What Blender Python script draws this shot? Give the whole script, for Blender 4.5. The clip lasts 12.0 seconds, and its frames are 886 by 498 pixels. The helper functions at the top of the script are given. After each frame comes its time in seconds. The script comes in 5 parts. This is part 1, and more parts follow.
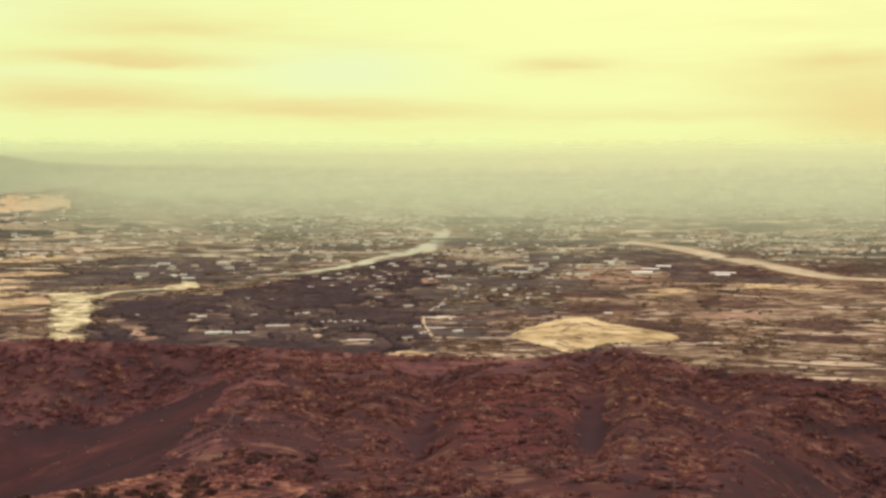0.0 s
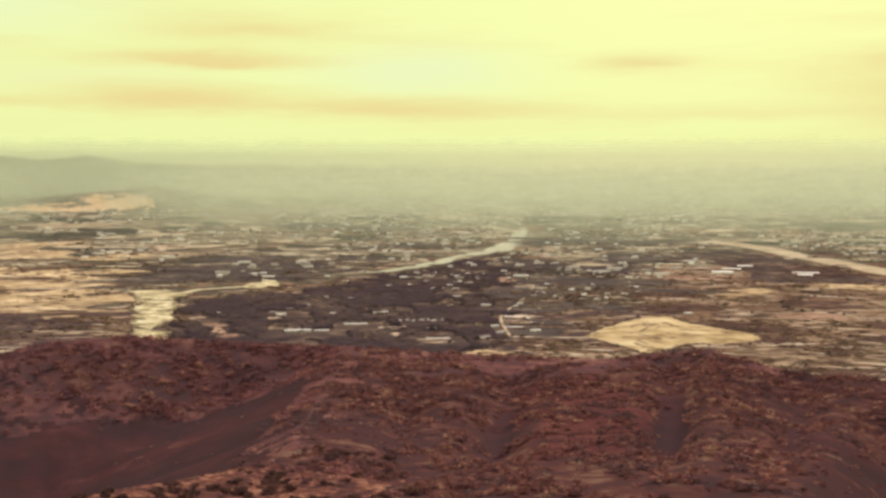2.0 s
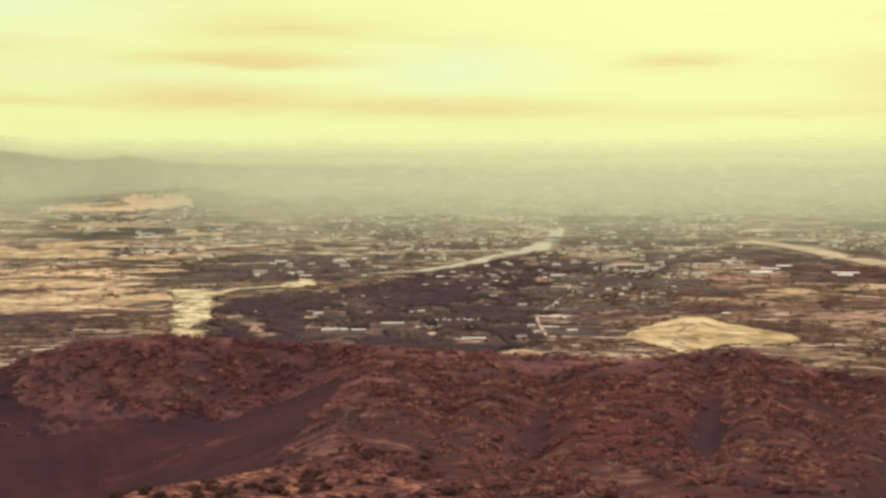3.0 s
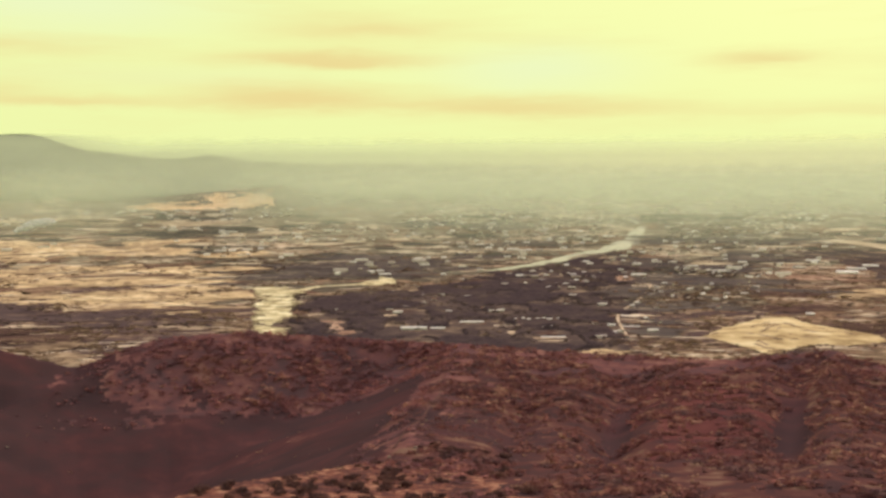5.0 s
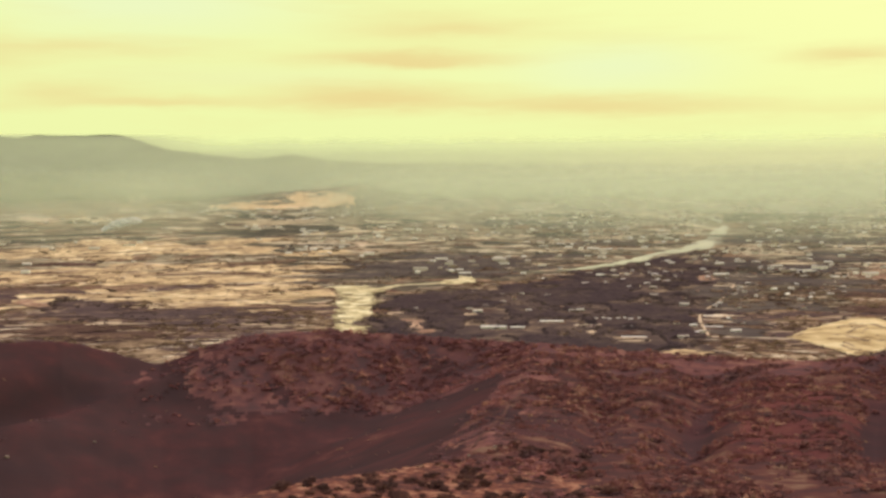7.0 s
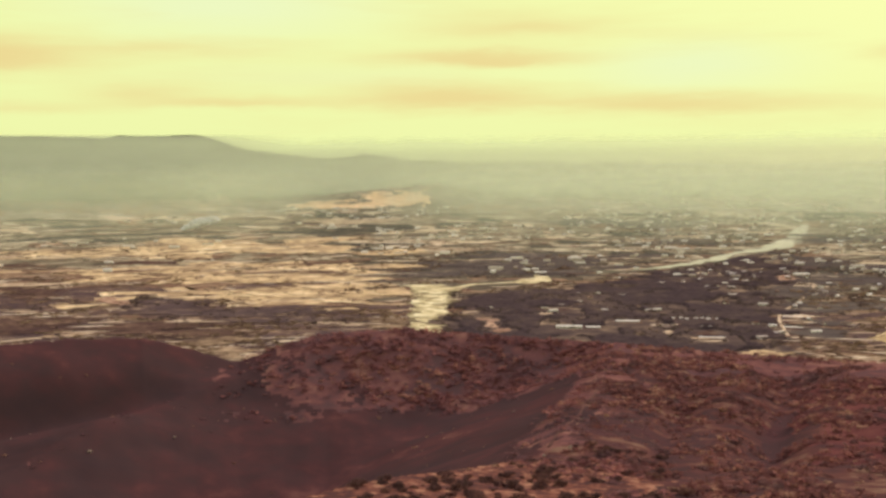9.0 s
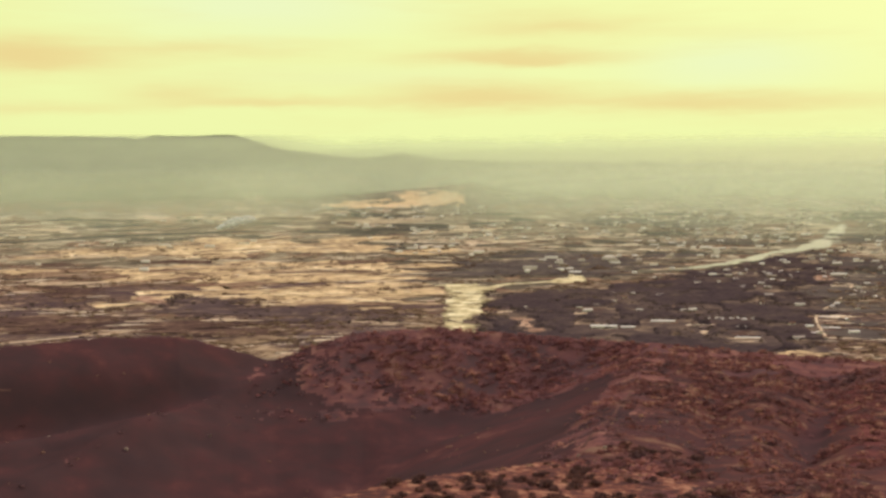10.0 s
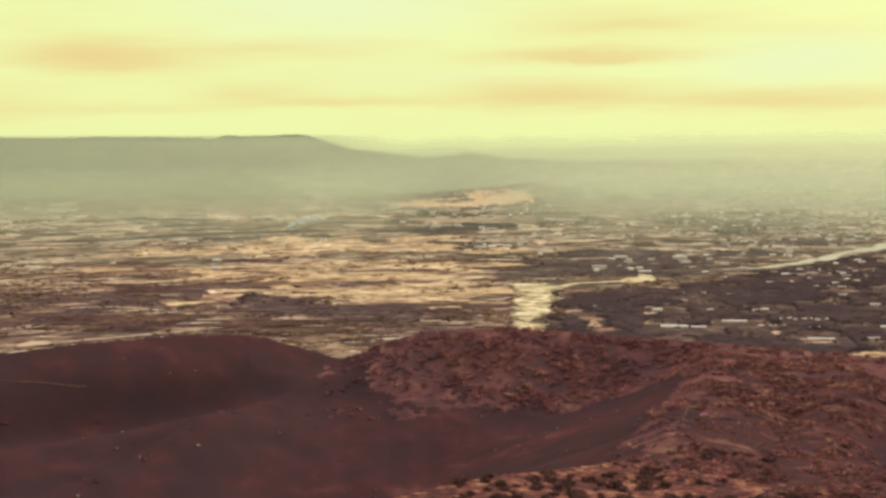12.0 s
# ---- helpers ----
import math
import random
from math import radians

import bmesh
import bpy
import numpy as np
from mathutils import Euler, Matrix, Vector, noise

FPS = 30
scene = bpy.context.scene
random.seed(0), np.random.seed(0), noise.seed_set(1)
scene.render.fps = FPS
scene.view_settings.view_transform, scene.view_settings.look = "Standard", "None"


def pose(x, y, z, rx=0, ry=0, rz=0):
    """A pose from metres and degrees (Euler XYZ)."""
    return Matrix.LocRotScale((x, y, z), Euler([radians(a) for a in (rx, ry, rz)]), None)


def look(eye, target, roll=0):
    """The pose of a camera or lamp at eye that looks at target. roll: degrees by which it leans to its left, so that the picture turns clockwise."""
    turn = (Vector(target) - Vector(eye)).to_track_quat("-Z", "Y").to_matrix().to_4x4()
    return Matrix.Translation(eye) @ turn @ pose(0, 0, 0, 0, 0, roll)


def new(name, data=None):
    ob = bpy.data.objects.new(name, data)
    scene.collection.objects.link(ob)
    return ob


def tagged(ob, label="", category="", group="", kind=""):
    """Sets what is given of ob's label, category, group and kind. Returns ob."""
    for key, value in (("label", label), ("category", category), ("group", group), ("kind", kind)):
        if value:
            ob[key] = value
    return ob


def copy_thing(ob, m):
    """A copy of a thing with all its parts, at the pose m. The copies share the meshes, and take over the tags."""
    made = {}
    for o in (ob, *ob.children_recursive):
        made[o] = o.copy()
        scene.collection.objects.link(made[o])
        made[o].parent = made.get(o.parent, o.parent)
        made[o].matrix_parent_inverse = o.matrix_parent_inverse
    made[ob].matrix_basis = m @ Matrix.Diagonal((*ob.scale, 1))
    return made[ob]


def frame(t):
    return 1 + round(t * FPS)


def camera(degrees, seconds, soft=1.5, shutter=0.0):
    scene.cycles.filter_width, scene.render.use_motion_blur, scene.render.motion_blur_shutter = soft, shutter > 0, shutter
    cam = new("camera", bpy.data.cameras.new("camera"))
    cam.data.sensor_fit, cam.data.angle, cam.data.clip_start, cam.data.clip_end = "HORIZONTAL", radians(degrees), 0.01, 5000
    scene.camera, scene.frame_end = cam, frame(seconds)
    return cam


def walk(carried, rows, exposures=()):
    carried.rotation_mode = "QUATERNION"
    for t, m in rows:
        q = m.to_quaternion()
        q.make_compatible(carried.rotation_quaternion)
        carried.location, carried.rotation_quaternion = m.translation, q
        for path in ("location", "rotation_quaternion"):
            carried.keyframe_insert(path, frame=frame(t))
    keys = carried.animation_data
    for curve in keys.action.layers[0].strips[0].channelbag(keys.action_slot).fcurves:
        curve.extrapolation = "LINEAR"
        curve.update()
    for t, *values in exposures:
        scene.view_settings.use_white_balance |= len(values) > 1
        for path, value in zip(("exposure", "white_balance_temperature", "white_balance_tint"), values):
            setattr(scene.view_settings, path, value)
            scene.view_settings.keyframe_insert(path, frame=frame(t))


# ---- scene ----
cam = camera(39.0, 12.0, soft=2.95)
EYE = 180.0
# seconds, then the turn about x, y and z in degrees; the camera turns where it stands
ROWS = [
    (0.0, 86.993, 0.045, -10.797), (0.5, 86.982, 0.027, -9.803), (1.0, 86.970, 0.056, -8.864),
    (1.5, 86.956, 0.063, -8.003), (2.0, 86.950, 0.107, -7.234), (2.5, 86.934, 0.145, -6.395),
    (3.0, 86.931, 0.151, -5.565), (5.0, 86.885, 0.242, -1.929), (5.5, 86.880, 0.298, -0.938),
    (6.0, 86.873, 0.272, 0.016), (6.5, 86.864, 0.327, 0.932), (7.0, 86.857, 0.349, 1.725),
    (9.0, 86.838, 0.465, 5.172), (9.5, 86.834, 0.498, 5.950), (10.0, 86.829, 0.505, 6.745),
    (10.5, 86.826, 0.531, 7.528), (11.0, 86.828, 0.573, 8.314), (11.5, 86.823, 0.611, 9.067),
    (12.0, 86.817, 0.628, 9.881),
]
walk(cam, [(t, pose(0, 0, EYE, rx, ry, rz)) for t, rx, ry, rz in ROWS])

# ---- world, sun ----
SUN_AZ, SUN_EL = 26.0, 25.0
world = bpy.data.worlds.new("hazy_sky")
scene.world = world
world.use_nodes = True


class Nodes:
    """Short hand for building a node tree."""

    def __init__(self, tree):
        self.tree = tree
        tree.nodes.clear()

    def add(self, kind, **values):
        n = self.tree.nodes.new(kind)
        for key, v in values.items():
            n.inputs[int(key[1:])].default_value = v
        return n

    def link(self, a, b):
        self.tree.links.new(a, b)
        return b

    def calc(self, op, a, b=0.0, c=None):
        n = self.tree.nodes.new("ShaderNodeMath")
        n.operation = op
        for i, v in enumerate((a, b) if c is None else (a, b, c)):
            if isinstance(v, (int, float)):
                n.inputs[i].default_value = v
            else:
                self.link(v, n.inputs[i])
        return n.outputs[0]

    def mix(self, fac, a, b, blend="MIX"):
        n = self.tree.nodes.new("ShaderNodeMix")
        n.data_type, n.blend_type = "RGBA", blend
        for sock, v in ((n.inputs[0], fac), (n.inputs[6], a), (n.inputs[7], b)):
            if isinstance(v, (int, float)):
                sock.default_value = v
            elif isinstance(v, tuple):
                sock.default_value = (*v, 1)
            else:
                self.link(v, sock)
        return n.outputs[2]

    def ramp(self, fac, stops, smooth=False):
        n = self.tree.nodes.new("ShaderNodeValToRGB")
        r = n.color_ramp
        r.interpolation = "EASE" if smooth else "LINEAR"
        while len(r.elements) < len(stops):
            r.elements.new(0.5)
        for e, (at, c) in zip(r.elements, stops):
            e.position = at
            e.color = (c, c, c, 1) if isinstance(c, (int, float)) else (*c, 1)
        self.link(fac, n.inputs[0])
        return n.outputs[0]

    def noise(self, vec, scale, detail=3.0, rough=0.55):
        n = self.tree.nodes.new("ShaderNodeTexNoise")
        n.inputs["Scale"].default_value, n.inputs["Detail"].default_value = scale, detail
        n.inputs["Roughness"].default_value = rough
        if vec is not None:
            self.link(vec, n.inputs["Vector"])
        return n.outputs[0]


def build_sky():
    g = Nodes(world.node_tree)
    out, bg = g.add("ShaderNodeOutputWorld"), g.add("ShaderNodeBackground")
    g.link(bg.outputs[0], out.inputs[0])
    sky = g.add("ShaderNodeTexSky")
    sky.sky_type, sky.sun_disc = "NISHITA", False
    sky.sun_elevation, sky.sun_rotation = radians(SUN_EL), radians(SUN_AZ)
    sky.dust_density, sky.air_density = 6.0, 1.5
    coord = g.add("ShaderNodeTexCoord")
    xyz = g.add("ShaderNodeSeparateXYZ")
    g.link(coord.outputs["Generated"], xyz.inputs[0])
    x, y, z = xyz.outputs
    az = g.calc("MULTIPLY", g.calc("ARCTAN2", x, y), 57.2958)
    el = g.calc("MULTIPLY", g.calc("ARCSINE", z), 57.2958)
    # streaks of thin cloud: azimuth, elevation, half width, half height in degrees, weight
    masks = None
    wob = g.add("ShaderNodeCombineXYZ")
    g.link(g.calc("MULTIPLY", az, 0.22), wob.inputs[0])
    g.link(g.calc("MULTIPLY", el, 1.3), wob.inputs[1])
    fray = g.noise(wob.outputs[0], 1.0, 4.0, 0.6)
    shift = g.calc("MULTIPLY_ADD", fray, 0.9, -0.45)
    el2 = g.calc("ADD", el, shift)
    for a, e, w, h, k in ((-2.0, 6.75, 4.6, 0.42, 0.50), (-3.3, 5.45, 4.4, 0.26, 0.75), (-5.4, 3.68, 3.9, 0.42, 0.68), (2.4, 3.42, 7.0, 0.26, 0.30),
                          (16.2, 5.32, 2.6, 0.28, 0.60), (28.4, 5.32, 3.0, 0.30, 0.40), (30.5, 2.9, 5.0, 1.1, 0.70), (25.5, 4.2, 4.0, 0.5, 0.25),
                          (-25.2, 5.42, 3.6, 0.42, 0.75), (-18.0, 5.9, 4.5, 0.26, 0.35), (-15.0, 3.50, 5.2, 0.20, 0.55), (-19.0, 3.95, 2.6, 0.24, 0.35),
                          (-23.5, 3.2, 4.2, 0.16, 0.30), (8.0, 3.20, 6.0, 0.34, 0.40), (20.0, 3.0, 7.0, 0.25, 0.30), (-13.0, 4.6, 6.0, 0.5, 0.15), (-31.0, 3.2, 5.0, 0.6, 0.4)):
        u = g.calc("DIVIDE", g.calc("SUBTRACT", az, a), w)
        v = g.calc("DIVIDE", g.calc("SUBTRACT", el2, e), 1.8 * h)
        v = g.calc("MAXIMUM", v, g.calc("MULTIPLY", v, -1.5))
        d = g.calc("ADD", g.calc("MULTIPLY", u, u), g.calc("MULTIPLY", v, v))
        m = g.calc("MULTIPLY", g.calc("POWER", 2.718, g.calc("MULTIPLY", d, -1.0)), 0.92 * k)
        masks = m if masks is None else g.calc("ADD", masks, m)
    wide = g.add("ShaderNodeCombineXYZ")
    g.link(g.calc("MULTIPLY", az, 0.05), wide.inputs[0])
    g.link(g.calc("MULTIPLY", el, 0.45), wide.inputs[1])
    thin = g.ramp(g.noise(wide.outputs[0], 1.0, 5.0, 0.6), ((0.45, 0.0), (0.75, 0.5)))
    cover = g.ramp(g.calc("ADD", masks, g.calc("MULTIPLY", thin, 0.55)), ((0.04, 0.0), (0.30, 0.36), (0.60, 0.75), (1.0, 1.0)))
    # paler, thinner veil in two places
    veil = None
    for a, e, w, h, k in ((6.1, 5.0, 4.5, 1.1, 0.8), (-15.0, 7.9, 7.0, 1.5, 0.9), (-10.0, 4.7, 8.0, 0.6, 0.3)):
        u = g.calc("DIVIDE", g.calc("SUBTRACT", az, a), w)
        v = g.calc("DIVIDE", g.calc("SUBTRACT", el2, e), h)
        d = g.calc("ADD", g.calc("MULTIPLY", u, u), g.calc("MULTIPLY", v, v))
        m = g.calc("MULTIPLY", g.calc("POWER", 2.718, g.calc("MULTIPLY", d, -1.0)), k)
        veil = m if veil is None else g.calc("ADD", veil, m)
    low = g.mix(0.003, (0.865, 0.935, 0.415), sky.outputs[0])
    low = g.mix(veil, low, (0.85, 0.94, 0.55))
    low = g.mix(cover, low, (0.845, 0.665, 0.285))
    high = g.mix(0.03, (0.74, 0.68, 0.70), sky.outputs[0])
    up = g.ramp(g.calc("DIVIDE", el, 90.0), ((0.12, 0.0), (0.36, 1.0)), smooth=True)
    g.link(g.mix(up, low, high), bg.inputs[0])
    bg.inputs[1].default_value = 1.0


build_sky()
sun = new("sun", bpy.data.lights.new("sun", "SUN"))
sun.data.energy, sun.data.angle, sun.data.color = 2.9, radians(10.0), (1.0, 0.85, 0.74)
sa, se = radians(SUN_AZ), radians(SUN_EL)
sun.matrix_world = look((0, 0, 600), (-math.sin(sa) * math.cos(se) * 100, -math.cos(sa) * math.cos(se) * 100, 600 - math.sin(se) * 100))


# ---- materials ----
def material(name, stops, grain=0.5, vary="", spread=0.5, rough=0.9, bump=0.0, patch=0.02, thin=0.0, gain=2.6, detail=4.0):
    """Surface whose colour runs through stops by noise at two scales and, with vary, by piece ('island' or 'object')."""
    m = bpy.data.materials.new(name)
    m.use_nodes = True
    g = Nodes(m.node_tree)
    out, bsdf = g.add("ShaderNodeOutputMaterial"), g.add("ShaderNodeBsdfPrincipled")
    g.link(bsdf.outputs[0], out.inputs[0])
    geo = g.add("ShaderNodeNewGeometry")
    pos = geo.outputs["Position"]
    fine, big = g.noise(pos, grain, detail, 0.6), g.noise(pos, patch, 3.0, 0.55)
    f = g.calc("MULTIPLY_ADD", fine, 0.55, g.calc("MULTIPLY", big, 0.45))
    f = g.calc("MULTIPLY_ADD", g.calc("SUBTRACT", f, 0.5), gain, 0.5)
    if vary:
        rnd = geo.outputs["Random Per Island"] if vary == "island" else g.add("ShaderNodeObjectInfo").outputs["Random"]
        f = g.calc("ADD", g.calc("MULTIPLY", f, 1.0 - spread), g.calc("MULTIPLY", rnd, spread))
    tone = g.ramp(f, stops)
    g.link(tone, bsdf.inputs["Base Color"])
    if thin:
        leaf, join = g.add("ShaderNodeBsdfTranslucent"), g.add("ShaderNodeMixShader", i0=thin)
        g.link(tone, leaf.inputs[0])
        g.link(bsdf.outputs[0], join.inputs[1])
        g.link(leaf.outputs[0], join.inputs[2])
        g.link(join.outputs[0], out.inputs[0])
    bsdf.inputs["Roughness"].default_value = rough
    bsdf.inputs["Specular IOR Level"].default_value = 0.0 if rough > 0.8 else 0.3
    if bump:
        b = g.add("ShaderNodeBump")
        b.inputs["Strength"].default_value, b.inputs["Distance"].default_value = 0.6, bump
        g.link(fine, b.inputs["Height"])
        g.link(b.outputs[0], bsdf.inputs["Normal"])
    return m


soil_mat = material("red_hill_soil", ((0.0, (0.098, 0.054, 0.055)), (0.3, (0.122, 0.058, 0.058)), (0.55, (0.148, 0.064, 0.061)), (0.8, (0.18, 0.080, 0.070)), (1.0, (0.23, 0.112, 0.090))), grain=0.10, patch=0.022, bump=0.6, gain=5.0, detail=2.5)
knoll_mat = material("orange_knoll_soil", ((0.05, (0.074, 0.038, 0.036)), (0.30, (0.110, 0.048, 0.042)), (0.55, (0.155, 0.062, 0.047)), (0.78, (0.215, 0.090, 0.062)), (1.0, (0.34, 0.175, 0.115))), grain=0.45, patch=0.13, bump=0.8, gain=5.5, detail=2.5)
red_slope_mat = material("bare_red_slope", ((0.1, (0.088, 0.036, 0.036)), (0.5, (0.122, 0.043, 0.041)), (0.9, (0.165, 0.063, 0.053))), grain=0.12, patch=0.03, bump=0.6, gain=2.6)
plain_mat = material("dry_plain_earth", ((0.2, (0.080, 0.045, 0.040)), (0.5, (0.15, 0.085, 0.064)), (0.8, (0.28, 0.17, 0.11))), grain=0.03, patch=0.004, bump=0.4)
field_mat = material("field_earth", ((0.10, (0.085, 0.052, 0.046)), (0.26, (0.125, 0.078, 0.060)), (0.40, (0.165, 0.120, 0.076)), (0.52, (0.195, 0.105, 0.074)), (0.62, (0.28, 0.185, 0.115)), (0.72, (0.21, 0.128, 0.088)), (0.82, (0.40, 0.275, 0.175)), (0.95, (0.58, 0.43, 0.29))), grain=0.045, patch=0.006, vary="island", spread=0.42, gain=3.6)
gold_mat = material("stubble_gold", ((0.05, (0.214, 0.144, 0.091)), (0.25, (0.385, 0.268, 0.161)), (0.5, (0.589, 0.428, 0.241)), (0.7, (0.706, 0.524, 0.300)), (0.95, (0.920, 0.749, 0.482))), grain=0.04, patch=0.009, vary="island", spread=0.22, gain=4.4)
mound_mat = material("yellow_stubble", ((0.05, (0.28, 0.19, 0.10)), (0.3, (0.47, 0.34, 0.175)), (0.5, (0.57, 0.425, 0.225)), (0.7, (0.64, 0.49, 0.27)), (0.95, (0.74, 0.60, 0.36))), grain=0.03, patch=0.012, gain=4.4)
shrub_mat = material("dry_scrub_leaves", ((0.05, (0.225, 0.113, 0.119)), (0.30, (0.250, 0.112, 0.113)), (0.55, (0.285, 0.120, 0.114)), (0.78, (0.340, 0.152, 0.129)), (1.0, (0.460, 0.252, 0.187))), grain=0.16, patch=0.03, vary="island", spread=0.10, thin=0.58, gain=5.0, detail=1.0)
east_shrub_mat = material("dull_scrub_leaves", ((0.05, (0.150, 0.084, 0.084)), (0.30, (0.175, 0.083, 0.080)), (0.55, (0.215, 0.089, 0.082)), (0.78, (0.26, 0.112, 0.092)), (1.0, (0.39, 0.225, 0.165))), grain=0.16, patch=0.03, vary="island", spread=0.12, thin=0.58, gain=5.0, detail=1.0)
# shade of the hollow and gullies, put into a darker soil colour
shade_soil_mat = material("hill_soil_shade_tone", ((0.05, (0.057, 0.034, 0.036)), (0.4, (0.066, 0.036, 0.037)), (0.7, (0.081, 0.037, 0.038)), (0.9, (0.103, 0.043, 0.042)), (1.0, (0.134, 0.059, 0.053))), grain=0.05, patch=0.012, bump=0.2, gain=3.4)
spur_mat = material("scrubby_spur_soil", ((0.05, (0.064, 0.036, 0.036)), (0.35, (0.082, 0.039, 0.038)), (0.6, (0.104, 0.044, 0.040)), (0.8, (0.13, 0.060, 0.048)), (1.0, (0.18, 0.104, 0.075))), grain=0.12, patch=0.05, bump=0.6, gain=4.6, detail=2.5)
# leaves darker than the other scrub, to go with the hollow's painted shade
thicket_mat = material("thicket_leaves_shade_tone", ((0.1, (0.190, 0.106, 0.110)), (0.5, (0.210, 0.107, 0.108)), (0.85, (0.235, 0.111, 0.107)), (0.98, (0.27, 0.130, 0.113))), grain=0.06, patch=0.015, vary="island", spread=0.15, thin=0.55, gain=4.0)
bush_mat = material("dark_bush_leaves", ((0.1, (0.112, 0.064, 0.060)), (0.5, (0.142, 0.076, 0.068)), (0.9, (0.21, 0.105, 0.084))), grain=1.2, patch=0.05, vary="object", spread=0.6, thin=0.55)
trail_mat = material("worn_trail_earth", ((0.2, (0.10, 0.052, 0.047)), (0.6, (0.13, 0.066, 0.056)), (0.9, (0.18, 0.095, 0.076))), grain=0.4, patch=0.05)
grass_mat = material("pale_dry_grass", ((0.1, (0.20, 0.10, 0.07)), (0.5, (0.32, 0.18, 0.12)), (0.9, (0.52, 0.34, 0.225))), grain=0.9, patch=0.05, vary="island", spread=0.6, thin=0.4)
tree_mat = material("valley_tree_leaves", ((0.1, (0.090, 0.065, 0.063)), (0.5, (0.129, 0.092, 0.081)), (0.9, (0.202, 0.151, 0.112))), grain=0.12, patch=0.01, vary="island", spread=0.5, thin=0.5)
wood_floor_mat = material("wood_undergrowth", ((0.1, (0.069, 0.050, 0.048)), (0.45, (0.099, 0.069, 0.062)), (0.75, (0.162, 0.114, 0.085)), (0.96, (0.358, 0.258, 0.174))), grain=0.03, patch=0.010, gain=3.6)
gravel_mat = material("pale_river_gravel", ((0.10, (0.257, 0.198, 0.107)), (0.35, (0.492, 0.407, 0.225)), (0.6, (0.706, 0.599, 0.353)), (0.9, (0.899, 0.813, 0.535))), grain=0.05, patch=0.025, bump=0.3, gain=3.4)
wet_gravel_mat = material("damp_river_gravel", ((0.1, (0.13, 0.10, 0.06)), (0.4, (0.25, 0.20, 0.11)), (0.7, (0.42, 0.35, 0.20)), (0.9, (0.62, 0.54, 0.33))), grain=0.04, patch=0.02, gain=4.0)
strip_mat = material("bare_pale_strip", ((0.1, (0.22, 0.13, 0.086)), (0.3, (0.35, 0.235, 0.145)), (0.55, (0.52, 0.39, 0.26)), (0.95, (0.82, 0.70, 0.53))), grain=0.1, patch=0.01, vary="island", spread=0.7)
field_scrub_mat = material("dry_field_bushes", ((0.1, (0.11, 0.070, 0.056)), (0.4, (0.19, 0.125, 0.085)), (0.7, (0.31, 0.215, 0.135)), (0.95, (0.55, 0.42, 0.27))), grain=0.05, patch=0.008, vary="island", spread=0.35, thin=0.4, gain=3.0)
canopy_mat = material("wood_canopy_leaves", ((0.1, (0.080, 0.057, 0.061)), (0.5, (0.105, 0.073, 0.073)), (0.85, (0.145, 0.103, 0.087)), (1.0, (0.230, 0.164, 0.121))), grain=0.06, patch=0.008, gain=3.2, thin=0.3)
tan_mat = material("dry_grassland", ((0.08, (0.13, 0.085, 0.062)), (0.35, (0.22, 0.15, 0.098)), (0.6, (0.32, 0.225, 0.145)), (0.9, (0.48, 0.36, 0.235))), grain=0.05, patch=0.012, gain=4.6)
grove_mat = material("far_grove_growth", ((0.1, (0.062, 0.055, 0.046)), (0.5, (0.090, 0.078, 0.060)), (0.9, (0.16, 0.135, 0.092))), grain=0.03, patch=0.006, gain=3.4)
far_bare_mat = material("far_bare_ground", ((0.1, (0.34, 0.26, 0.165)), (0.5, (0.54, 0.43, 0.28)), (0.9, (0.80, 0.68, 0.47))), grain=0.03, patch=0.006, vary="island", spread=0.4, gain=3.4)
scrub_floor_mat = material("dark_plain_scrub", ((0.1, (0.085, 0.067, 0.062)), (0.5, (0.113, 0.089, 0.078)), (0.8, (0.161, 0.127, 0.101)), (0.98, (0.299, 0.230, 0.167))), grain=0.035, patch=0.010, gain=3.4)
belt_mat = material("purplish_tree_belt_scrub", ((0.1, (0.082, 0.056, 0.056)), (0.5, (0.108, 0.074, 0.070)), (0.8, (0.16, 0.108, 0.088)), (0.98, (0.32, 0.23, 0.155))), grain=0.035, patch=0.014, gain=3.4)
brown_mat = material("ploughed_brown_earth", ((0.1, (0.066, 0.040, 0.037)), (0.4, (0.098, 0.058, 0.048)), (0.75, (0.15, 0.092, 0.068)), (0.97, (0.30, 0.20, 0.135))), grain=0.06, patch=0.012, gain=3.6)
pink_mat = material("bare_pinkish_earth", ((0.1, (0.19, 0.11, 0.078)), (0.45, (0.36, 0.22, 0.15)), (0.9, (0.58, 0.40, 0.28))), grain=0.05, patch=0.012, gain=3.2)
dirt_mat = material("pale_dirt", ((0.15, (0.42, 0.30, 0.195)), (0.55, (0.58, 0.44, 0.30)), (0.9, (0.72, 0.58, 0.42))), grain=0.05, patch=0.01, gain=3.0)
orange_slope_mat = material("bare_orange_slope", ((0.1, (0.60, 0.40, 0.22)), (0.4, (0.94, 0.64, 0.37)), (0.9, (0.97, 0.77, 0.50))), grain=0.02, patch=0.006)
mountain_mat = material("dark_wooded_mountain", ((0.2, (0.06, 0.065, 0.05)), (0.8, (0.14, 0.13, 0.09))), grain=0.01, patch=0.003)
# scrub colour lightened towards the haze, so part of it is painted on
foothill_mat = material("foothill_scrub_hazed", ((0.1, (0.20, 0.165, 0.12)), (0.5, (0.33, 0.275, 0.195)), (0.9, (0.54, 0.45, 0.32))), grain=0.03, patch=0.006, gain=3.5)
